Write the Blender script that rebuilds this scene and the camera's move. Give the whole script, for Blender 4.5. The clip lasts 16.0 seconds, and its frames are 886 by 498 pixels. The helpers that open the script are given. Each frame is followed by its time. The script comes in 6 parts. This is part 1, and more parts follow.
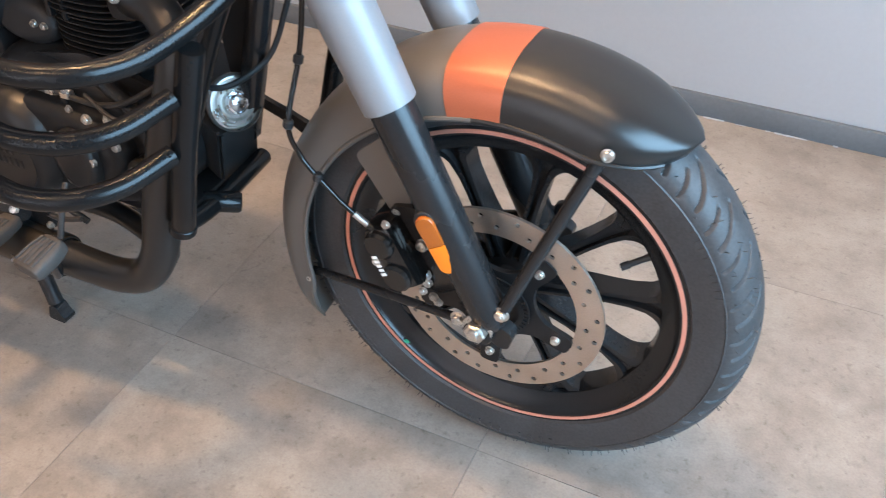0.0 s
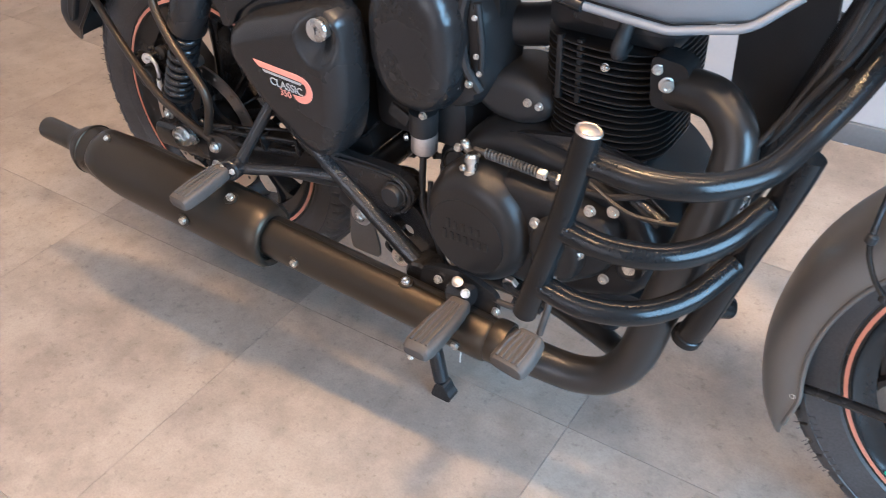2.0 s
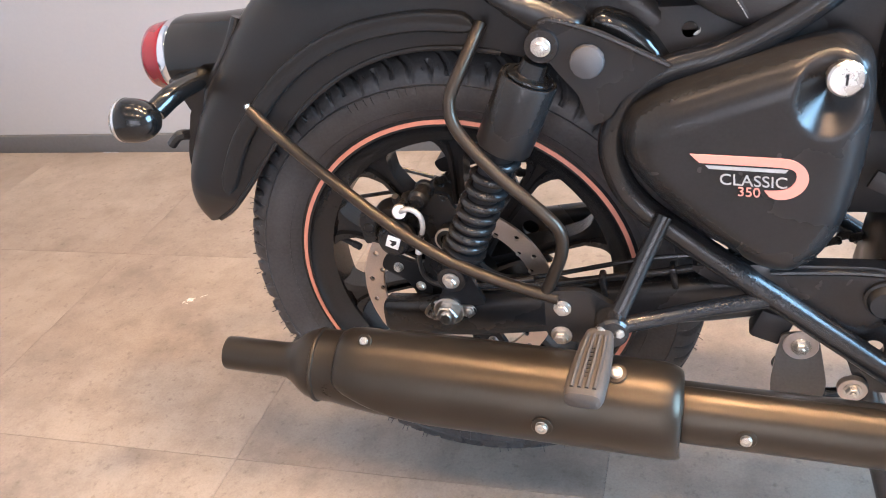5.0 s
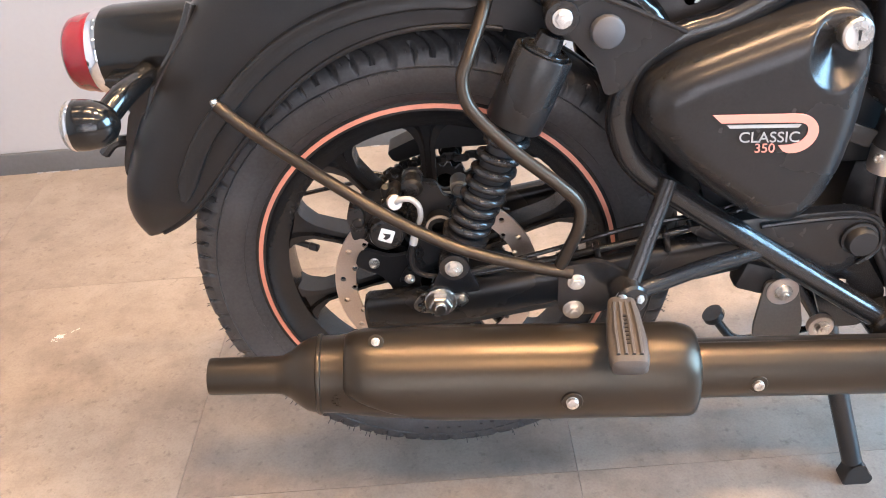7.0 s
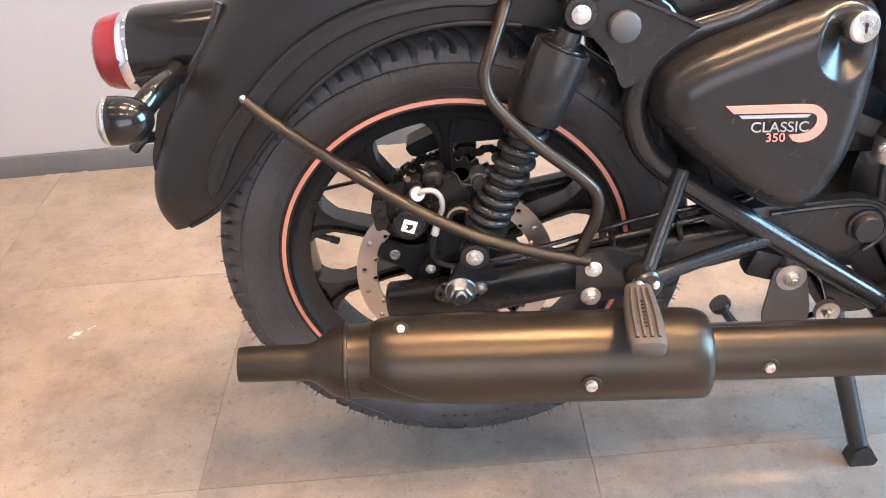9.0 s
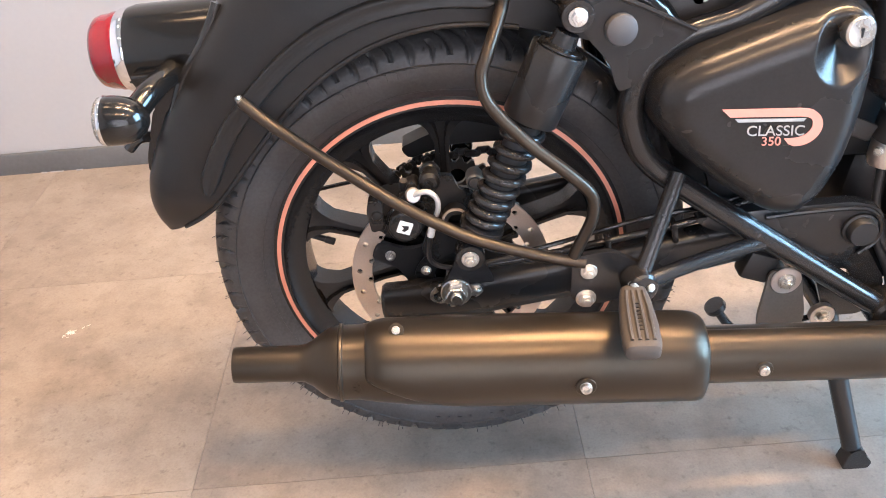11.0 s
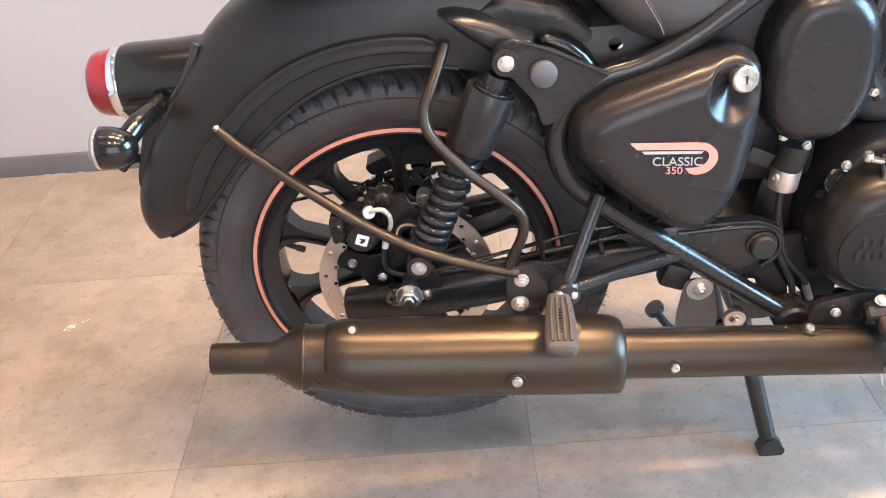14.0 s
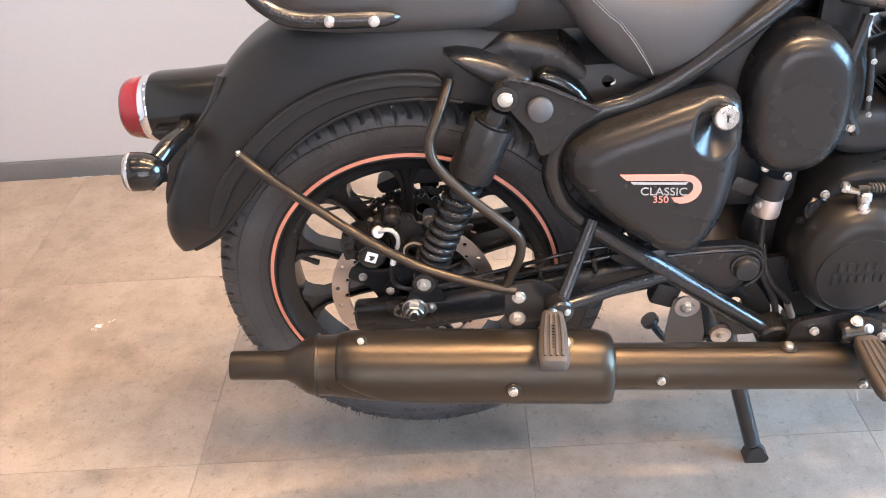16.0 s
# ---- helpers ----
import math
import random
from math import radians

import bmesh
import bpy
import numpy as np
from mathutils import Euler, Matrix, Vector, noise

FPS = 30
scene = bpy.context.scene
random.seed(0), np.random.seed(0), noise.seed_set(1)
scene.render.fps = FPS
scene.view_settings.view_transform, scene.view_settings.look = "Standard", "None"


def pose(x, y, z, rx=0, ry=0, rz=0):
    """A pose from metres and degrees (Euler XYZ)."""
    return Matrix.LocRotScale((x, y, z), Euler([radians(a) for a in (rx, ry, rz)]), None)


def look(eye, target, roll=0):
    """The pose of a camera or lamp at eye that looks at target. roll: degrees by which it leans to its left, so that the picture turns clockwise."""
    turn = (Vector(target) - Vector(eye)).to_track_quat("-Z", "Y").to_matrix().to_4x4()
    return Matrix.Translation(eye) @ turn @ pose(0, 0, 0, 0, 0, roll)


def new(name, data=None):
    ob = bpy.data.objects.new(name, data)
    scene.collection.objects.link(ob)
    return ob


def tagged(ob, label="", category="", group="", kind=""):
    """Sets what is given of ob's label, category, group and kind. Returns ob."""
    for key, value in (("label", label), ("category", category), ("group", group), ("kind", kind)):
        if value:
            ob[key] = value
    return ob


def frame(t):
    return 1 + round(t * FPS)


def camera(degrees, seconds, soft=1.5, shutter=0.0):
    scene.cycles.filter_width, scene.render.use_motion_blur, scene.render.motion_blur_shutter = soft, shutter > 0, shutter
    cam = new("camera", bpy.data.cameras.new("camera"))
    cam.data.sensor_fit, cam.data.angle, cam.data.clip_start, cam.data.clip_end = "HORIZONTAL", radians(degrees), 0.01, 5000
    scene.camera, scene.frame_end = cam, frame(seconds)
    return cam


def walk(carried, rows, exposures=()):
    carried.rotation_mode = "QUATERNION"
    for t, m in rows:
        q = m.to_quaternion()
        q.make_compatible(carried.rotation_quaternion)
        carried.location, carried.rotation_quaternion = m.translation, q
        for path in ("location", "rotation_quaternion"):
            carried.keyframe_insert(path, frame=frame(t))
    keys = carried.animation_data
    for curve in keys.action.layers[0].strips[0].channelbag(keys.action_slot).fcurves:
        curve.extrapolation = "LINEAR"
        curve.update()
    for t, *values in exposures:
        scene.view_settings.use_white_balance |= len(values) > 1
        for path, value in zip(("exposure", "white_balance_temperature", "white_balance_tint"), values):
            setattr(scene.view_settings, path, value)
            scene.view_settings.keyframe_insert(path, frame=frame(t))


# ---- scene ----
cam = camera(54.2, 16.0, soft=1.0, shutter=0.2)
PATH = [
    (0, (1.685, -0.849, 1.139), (1.031, 0.518, -0.166), 0.2),
    (0.5, (1.58, -0.871, 1.14), (0.826, 0.459, -0.149), -1.4),
    (1, (1.413, -0.909, 1.156), (0.589, 0.396, -0.117), -1.0),
    (1.5, (1.28, -0.96, 1.152), (0.38, 0.311, -0.103), -2.4),
    (2, (1.178, -0.965, 1.143), (0.259, 0.306, -0.099), -2.5),
    (2.5, (1.009, -0.927, 1.134), (0.073, 0.332, -0.105), -3.1),
    (3, (0.851, -0.923, 1.126), (-0.072, 0.335, -0.124), -5.3),
    (3.5, (0.651, -0.956, 1.097), (-0.238, 0.388, -0.088), -11.4),
    (4, (0.523, -0.99, 1.041), (-0.219, 0.567, 0.029), -9.0),
    (4.5, (0.428, -0.976, 0.99), (-0.257, 0.606, -0.023), -8.6),
    (4.7, (0.388, -0.961, 0.982), (-0.273, 0.625, -0.042), -8.8),
    (7, (0.059, -0.979, 0.972), (-0.014, 0.702, -0.109), -5.3),
    (7.5, (0.044, -0.973, 0.968), (-0.022, 0.707, -0.116), -5.2),
    (8, (0.034, -0.98, 0.972), (-0.03, 0.699, -0.113), -5.3),
    (8.5, (0.029, -0.996, 0.978), (-0.031, 0.686, -0.102), -5.5),
    (9, (0.026, -1.015, 0.979), (-0.03, 0.67, -0.096), -5.5),
    (9.5, (0.023, -1.021, 0.981), (-0.028, 0.667, -0.092), -5.4),
    (12, (0.029, -1.008, 0.982), (-0.016, 0.673, -0.1), -4.8),
    (12.5, (0.03, -1.023, 0.988), (-0.015, 0.661, -0.091), -4.7),
    (13, (0.038, -1.039, 1.017), (-0.012, 0.641, -0.067), -4.7),
    (13.5, (0.07, -1.083, 1.053), (0.018, 0.594, -0.036), -4.7),
    (14, (0.099, -1.123, 1.076), (0.045, 0.551, -0.018), -4.7),
    (14.5, (0.12, -1.134, 1.096), (0.055, 0.538, 0.001), -4.8),
    (15, (0.121, -1.142, 1.109), (0.045, 0.527, 0.01), -4.9),
    (15.5, (0.115, -1.154, 1.129), (0.028, 0.516, 0.032), -4.7),
    (16, (0.122, -1.176, 1.153), (0.029, 0.488, 0.047), -4.6),
]
walk(cam, [(t, look(eye, target, roll)) for t, eye, target, roll in PATH], exposures=[(0.0, -0.85, 6520, 12), (1.0, -0.57, 6200, 12), (2.0, -0.32, 6050, 12), (3.5, -0.03, 6020, 12), (7.0, 0.34, 6290, 12), (16.0, 0.31, 6250, 12)])

# ---- world and light ----
def area(name, eye, target, sx, sy, power, colour):
    d = bpy.data.lights.new(name, "AREA")
    d.shape, d.size, d.size_y, d.energy, d.color = "RECTANGLE", sx, sy, power, colour
    ob = new(name, d)
    ob.matrix_world = look(eye, target)
    return ob


world = bpy.data.worlds.new("sky")
scene.world = world
world.use_nodes = True
wn = world.node_tree
sky = wn.nodes.new("ShaderNodeTexSky")
sky.sky_type, sky.sun_disc, sky.sun_elevation, sky.sun_rotation = "NISHITA", False, radians(40), radians(60)
wn.links.new(sky.outputs[0], wn.nodes["Background"].inputs[0])
wn.nodes["Background"].inputs[1].default_value = 0.10

WARM, COOL = (1.0, 0.61, 0.31), (0.38, 0.70, 1.0)
# Rows of warm linear lights in the showroom ceiling.
STRIPS = [(x, y, w * f) for y, w in ((-0.27, 74), (-2.2, 37), (0.85, 14)) for x, f in ((-1.05, 0.08), (0.0, 0.61), (0.93, 1.78), (2.0, 0.58))]
for px, py, watts in STRIPS:
    area("ceiling_lamp", (px, py, 3.345), (px, py + 0.001, 0), 0.40, 0.16, watts, WARM)
area("window_daylight", (3.30, -0.75, 1.60), (0.3, -0.6, 1.3), 2.1, 1.9, 425, COOL)
# The second lamp is an added fill from behind the viewer that lifts the blacks.
area("shopfront_fill", (1.1, -5.40, 1.70), (1.1, 0, 1.5), 3.6, 2.9, 145, (0.93, 0.91, 1.0))
scene.view_settings.exposure = 0.0


# ---- materials ----
def material(name, colour, rough=0.5, metal=0.0, vary=0.12, scale=12.0, fine=160.0, bump=0.05, coat=0.0, rvar=0.08, transmission=0.0, ior=1.45, emission=0.0, spec=0.5, alpha=1.0):
    m = bpy.data.materials.new(name)
    m.use_nodes = True
    nt = m.node_tree
    b = nt.nodes["Principled BSDF"]
    b.inputs["Metallic"].default_value = metal
    b.inputs["Coat Weight"].default_value = coat
    b.inputs["Coat Roughness"].default_value = 0.08
    b.inputs["Transmission Weight"].default_value = transmission
    b.inputs["IOR"].default_value = ior
    b.inputs["Specular IOR Level"].default_value = spec
    b.inputs["Alpha"].default_value = alpha
    tc = nt.nodes.new("ShaderNodeTexCoord")
    n1, n2 = nt.nodes.new("ShaderNodeTexNoise"), nt.nodes.new("ShaderNodeTexNoise")
    n1.inputs["Scale"].default_value, n1.inputs["Detail"].default_value = scale, 5
    n2.inputs["Scale"].default_value, n2.inputs["Detail"].default_value = fine, 3
    for n in (n1, n2):
        nt.links.new(tc.outputs["Object"], n.inputs["Vector"])
    add = nt.nodes.new("ShaderNodeMath")
    add.operation = "ADD"
    nt.links.new(n1.outputs["Fac"], add.inputs[0])
    nt.links.new(n2.outputs["Fac"], add.inputs[1])
    ramp = nt.nodes.new("ShaderNodeMapRange")
    ramp.inputs["From Min"].default_value, ramp.inputs["From Max"].default_value = 0.6, 1.4
    nt.links.new(add.outputs[0], ramp.inputs["Value"])
    mix = nt.nodes.new("ShaderNodeMix")
    mix.data_type = "RGBA"
    mix.inputs[6].default_value = (*[c * (1 - vary) for c in colour], 1)
    mix.inputs[7].default_value = (*[min(1, c * (1 + vary)) for c in colour], 1)
    nt.links.new(ramp.outputs[0], mix.inputs[0])
    nt.links.new(mix.outputs[2], b.inputs["Base Color"])
    rr = nt.nodes.new("ShaderNodeMapRange")
    rr.inputs["To Min"].default_value, rr.inputs["To Max"].default_value = max(0.02, rough - rvar), min(1, rough + rvar)
    rr.inputs["From Min"].default_value, rr.inputs["From Max"].default_value = 0.35, 0.65
    nt.links.new(n1.outputs["Fac"], rr.inputs["Value"])
    nt.links.new(rr.outputs[0], b.inputs["Roughness"])
    if bump:
        bp = nt.nodes.new("ShaderNodeBump")
        bp.inputs["Strength"].default_value, bp.inputs["Distance"].default_value = bump, 0.0006
        nt.links.new(n2.outputs["Fac"], bp.inputs["Height"])
        nt.links.new(bp.outputs[0], b.inputs["Normal"])
    if emission:
        b.inputs["Emission Color"].default_value = (*colour, 1)
        b.inputs["Emission Strength"].default_value = emission
    return m


BLACK = material("satin_black_paint", (0.013, 0.013, 0.0138), 0.22, 0, 0.2, 9, 300, 0.0, spec=0.6, rvar=0.015)
MATTE = material("matte_black_paint", (0.0135, 0.0134, 0.0140), 0.27, 0, 0.2, 9, 300, 0.0, spec=0.42, rvar=0.012)
# Darker, duller copy of MATTE, making up for too much light on the guard.
GUARDS = material("matte_black_guard_dimmed", (0.0120, 0.0118, 0.0120), 0.36, 0, 0.15, 9, 300, 0.0, spec=0.36, rvar=0.02)
CHAR = material("matte_charcoal_paint", (0.012, 0.0117, 0.0115), 0.33, 0.05, 0.1, 7, 300, 0.0, spec=0.6, rvar=0.03)
GREY = material("satin_grey_paint", (0.20, 0.205, 0.215), 0.40, 0.2, 0.06, 7, 600, 0.0)
COPPER = material("copper_paint", (0.44, 0.122, 0.060), 0.34, 0.35, 0.08, 8, 600, 0.0)
# Warm base and specular tint put the ceiling lamps' brown sheen into the paint.
EXHAUST = material("heatproof_black_warm_sheen", (0.011, 0.0095, 0.008), 0.32, 0, 0.2, 9, 300, 0.0, spec=0.56, rvar=0.01)
EXHAUST.node_tree.nodes["Principled BSDF"].inputs["Specular Tint"].default_value = (1.0, 0.83, 0.64, 1)
GUN = material("gunmetal_paint", (0.13, 0.121, 0.111), 0.40, 0.35, 0.08, 7, 700, 0.0)
STRIPE = material("coral_pinstripe", (0.58, 0.235, 0.165), 0.40, 0.1, 0.06, 12, 400, 0.0)
PINK = material("coral_decal", (0.68, 0.26, 0.20), 0.45, 0, 0.05, 20, 300, 0.0)
DECAL = material("silver_decal", (0.36, 0.36, 0.36), 0.45, 0.1, 0.05, 20, 300, 0.0)
TUBES = material("gloss_black_tube_paint", (0.007, 0.007, 0.0072), 0.22, 0, 0.2, 9, 300, 0.0, spec=0.28, rvar=0.02)
ENGINE = material("black_engine_paint", (0.012, 0.0117, 0.0118), 0.33, 0, 0.2, 14, 300, 0.03, spec=0.36, rvar=0.02)
# Black rods; the lamps' golden glint is coloured in by brown base and tint.
STAY = material("black_rod_warm_glint", (0.014, 0.011, 0.009), 0.32, 0, 0.2, 9, 300, 0.0, spec=0.58, rvar=0.02)
STAY.node_tree.nodes["Principled BSDF"].inputs["Specular Tint"].default_value = (1.0, 0.86, 0.70, 1)
CHAIN = material("oiled_dark_steel", (0.045, 0.042, 0.040), 0.45, 0.5, 0.2, 40, 300, 0.05)
GLOSS = material("gloss_black", (0.006, 0.006, 0.006), 0.17, 0, 0.1, 9, 300, 0.0, coat=0.2, rvar=0.03)
CAST = material("black_cast_alloy", (0.012, 0.012, 0.0126), 0.36, 0, 0.25, 20, 260, 0.12, spec=0.22)
RUBBER = material("tyre_rubber", (0.037, 0.0365, 0.0375), 0.52, 0, 0.45, 14, 260, 0.25)
WHEEL = material("black_wheel_paint", (0.012, 0.012, 0.0126), 0.24, 0, 0.2, 9, 300, 0.0, spec=0.4, rvar=0.02)
PEG = material("grey_rubber", (0.050, 0.043, 0.038), 0.66, 0, 0.2, 30, 250, 0.12)
ZINC = material("zinc_plated_steel", (0.60, 0.58, 0.55), 0.30, 1.0, 0.12, 60, 400, 0.03)
STEEL = material("brushed_steel", (0.50, 0.43, 0.37), 0.44, 1.0, 0.12, 30, 500, 0.05)
CHROME = material("chrome", (0.82, 0.82, 0.84), 0.08, 1.0, 0.03, 20, 200, 0.0, rvar=0.03)
PLASTIC = material("black_plastic", (0.017, 0.017, 0.0177), 0.48, 0, 0.2, 20, 400, 0.08, spec=0.35)
SEAT = material("dark_grey_leatherette", (0.048, 0.045, 0.044), 0.47, 0, 0.15, 12, 420, 0.16)
THREAD = material("pale_thread", (0.55, 0.53, 0.50), 0.8, 0, 0.1, 60, 300, 0.0)
RED = material("red_lens", (0.17, 0.006, 0.012), 0.14, 0, 0.1, 40, 300, 0.05, coat=0.5, rvar=0.03)
AMBER = material("amber_reflector", (0.80, 0.19, 0.008), 0.15, 0, 0.08, 60, 900, 0.25, coat=0.5, rvar=0.03)
AMBER_DARK = material("amber_reflector_darker", (0.34, 0.08, 0.008), 0.18, 0, 0.08, 60, 900, 0.2, coat=0.5, rvar=0.03)
CLEAR = material("clear_lens", (0.9, 0.9, 0.88), 0.06, 0, 0.02, 20, 200, 0.0, transmission=0.85, rvar=0.02)
FROST = material("frosted_clear_lens", (0.42, 0.44, 0.46), 0.16, 0, 0.05, 60, 900, 0.2, coat=0.4, rvar=0.03)
CALIPER = material("semi_gloss_black", (0.010, 0.010, 0.0105), 0.30, 0, 0.25, 30, 260, 0.08, spec=0.4)
PLATE = material("satin_grey_bracket", (0.10, 0.095, 0.09), 0.42, 0.4, 0.15, 15, 300, 0.05)
CAPGREY = material("dark_grey_plastic", (0.055, 0.055, 0.058), 0.5, 0, 0.1, 20, 400, 0.05)
ALLOY = material("bare_alloy", (0.50, 0.45, 0.42), 0.36, 0.8, 0.12, 30, 300, 0.05)
WHITE = material("white_marking", (0.75, 0.75, 0.73), 0.5, 0, 0.04, 40, 300, 0.0)
GREEN = material("green_paint_dot", (0.02, 0.30, 0.18), 0.5, 0, 0.04, 40, 300, 0.0)
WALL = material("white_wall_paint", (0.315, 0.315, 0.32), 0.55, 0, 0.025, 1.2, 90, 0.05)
SKIRT = material("dark_grey_skirting", (0.10, 0.105, 0.11), 0.5, 0, 0.12, 6, 120, 0.05)
CEIL = material("grey_ceiling", (0.30, 0.29, 0.28), 0.7, 0, 0.03, 2, 90, 0.05)
WOOD = material("dark_timber_panelling", (0.10, 0.075, 0.055), 0.5, 0, 0.3, 3, 60, 0.1)
LEGS = material("grey_blue_steel", (0.17, 0.20, 0.24), 0.4, 0.6, 0.1, 20, 200, 0.03)
DIFF = material("lamp_diffuser", (1.0, 0.86, 0.70), 0.5, 0, 0.0, 2, 20, 0.0, emission=4.0)
SCUFFED = material("chalky_scuff", (0.62, 0.57, 0.53), 0.7, 0, 0.1, 40, 300, 0.0)
GROUT = material("dark_joint", (0.125, 0.108, 0.095), 0.8, 0, 0.2, 30, 200, 0.1)


def tile_material():
    m = bpy.data.materials.new("stone_look_vinyl_tile")
    m.use_nodes = True
    nt = m.node_tree
    b = nt.nodes["Principled BSDF"]
    tc, info = nt.nodes.new("ShaderNodeTexCoord"), nt.nodes.new("ShaderNodeObjectInfo")
    geo = nt.nodes.new("ShaderNodeNewGeometry")
    shift = nt.nodes.new("ShaderNodeVectorMath")
    shift.operation = "MULTIPLY_ADD"
    nt.links.new(info.outputs["Random"], shift.inputs[0])
    shift.inputs[1].default_value = (7.0, 3.0, 5.0)
    nt.links.new(geo.outputs["Position"], shift.inputs[2])
    facs = []
    for sc, det, rough in ((3.4, 6, 0.62), (11.0, 6, 0.7), (70.0, 4, 0.6), (260.0, 3, 0.6)):
        n = nt.nodes.new("ShaderNodeTexNoise")
        n.inputs["Scale"].default_value, n.inputs["Detail"].default_value, n.inputs["Roughness"].default_value = sc, det, rough
        nt.links.new(shift.outputs[0], n.inputs["Vector"])
        facs.append(n.outputs["Fac"])
    r1 = nt.nodes.new("ShaderNodeValToRGB")
    r1.color_ramp.elements[0].position, r1.color_ramp.elements[0].color = 0.34, (0.205, 0.172, 0.146, 1)
    r1.color_ramp.elements[1].position, r1.color_ramp.elements[1].color = 0.62, (0.292, 0.252, 0.217, 1)
    nt.links.new(facs[0], r1.inputs[0])
    r2 = nt.nodes.new("ShaderNodeValToRGB")
    r2.color_ramp.elements[0].position, r2.color_ramp.elements[0].color = 0.30, (0.64, 0.63, 0.62, 1)
    r2.color_ramp.elements[1].position, r2.color_ramp.elements[1].color = 0.58, (1, 1, 1, 1)
    nt.links.new(facs[1], r2.inputs[0])
    r3 = nt.nodes.new("ShaderNodeValToRGB")
    r3.color_ramp.elements[0].position, r3.color_ramp.elements[0].color = 0.25, (0.60, 0.58, 0.56, 1)
    r3.color_ramp.elements[1].position, r3.color_ramp.elements[1].color = 0.42, (1, 1, 1, 1)
    nt.links.new(facs[2], r3.inputs[0])
    r4 = nt.nodes.new("ShaderNodeValToRGB")
    r4.color_ramp.elements[0].position, r4.color_ramp.elements[0].color = 0.30, (0.84, 0.83, 0.82, 1)
    r4.color_ramp.elements[1].position, r4.color_ramp.elements[1].color = 0.60, (1, 1, 1, 1)
    nt.links.new(facs[3], r4.inputs[0])
    last = r1.outputs[0]
    for r in (r2, r3, r4):
        mul = nt.nodes.new("ShaderNodeMix")
        mul.data_type, mul.blend_type = "RGBA", "MULTIPLY"
        mul.inputs[0].default_value = 0.8
        nt.links.new(last, mul.inputs[6])
        nt.links.new(r.outputs[0], mul.inputs[7])
        last = mul.outputs[2]
    nt.links.new(last, b.inputs["Base Color"])
    rr = nt.nodes.new("ShaderNodeMapRange")
    rr.inputs["To Min"].default_value, rr.inputs["To Max"].default_value = 0.36, 0.55
    nt.links.new(facs[1], rr.inputs["Value"])
    nt.links.new(rr.outputs[0], b.inputs["Roughness"])
    bp = nt.nodes.new("ShaderNodeBump")
    bp.inputs["Strength"].default_value, bp.inputs["Distance"].default_value = 0.08, 0.001
    nt.links.new(facs[2], bp.inputs["Height"])
    nt.links.new(bp.outputs[0], b.inputs["Normal"])
    return m


TILE = tile_material()


# ---- shape helpers ----
def spline(pts, n=6, closed=False):
    """Points of a smooth curve through pts (tuples of any length)."""
    p = [np.array(q, float) for q in pts]
    out = []
    count = len(p) if closed else len(p) - 1
    for i in range(count):
        if closed:
            a, b, c, d = p[i - 1], p[i], p[(i + 1) % len(p)], p[(i + 2) % len(p)]
        else:
            b, c = p[i], p[i + 1]
            a = p[i - 1] if i else 2 * b - c
            d = p[i + 2] if i + 2 < len(p) else 2 * c - b
        for k in range(n):
            t = k / n
            out.append(0.5 * (2 * b + (c - a) * t + (2 * a - 5 * b + 4 * c - d) * t * t + (3 * b - a - 3 * c + d) * t**3))
    if not closed:
        out.append(p[-1])
    return out


def eased(line, rounds=14):
    """Evens out a line of points, its ends kept."""
    p = np.array(line, float)
    for _ in range(rounds):
        p[1:-1] = 0.5 * p[1:-1] + 0.25 * (p[:-2] + p[2:])
    return [tuple(q) for q in p]


def loft(bm, rings, cap=True, closed=True, ring_closed=False):
    vs = [[bm.verts.new(tuple(map(float, v))) for v in ring] for ring in rings]
    pairs = list(zip(vs, vs[1:])) + ([(vs[-1], vs[0])] if ring_closed else [])
    for a, b in pairs:
        for i in range(len(a) if closed else len(a) - 1):
            j = (i + 1) % len(a)
            bm.faces.new((a[i], a[j], b[j], b[i]))
    if cap and closed and not ring_closed:
        bm.faces.new(vs[0][::-1])
        bm.faces.new(vs[-1])
    return bm


def tube(pts, r=0.01, seg=14, n=6, flat=1.0, bm=None, straight=False):
    """A round bar along a smooth curve; a fourth number of a point is its radius."""
    bm = bm or bmesh.new()
    path = [np.array(p, float) for p in pts] if straight else spline(pts, n)
    pos = [Vector(p[:3]) for p in path]
    rad = [float(p[3]) if len(p) > 3 else r for p in path]
    side, rings = None, []
    for i, p in enumerate(pos):
        t = (pos[min(i + 1, len(pos) - 1)] - pos[max(i - 1, 0)]).normalized()
        if side is None:
            side = t.orthogonal().normalized() if abs(t.y) > 0.9 else t.cross(Vector((0, 1, 0))).normalized()
        side = (side - t * side.dot(t)).normalized()
        up = t.cross(side)
        rings.append([p + (side * math.cos(a) + up * math.sin(a) * flat) * rad[i] for a in (2 * math.pi * k / seg for k in range(seg))])
    return loft(bm, rings)


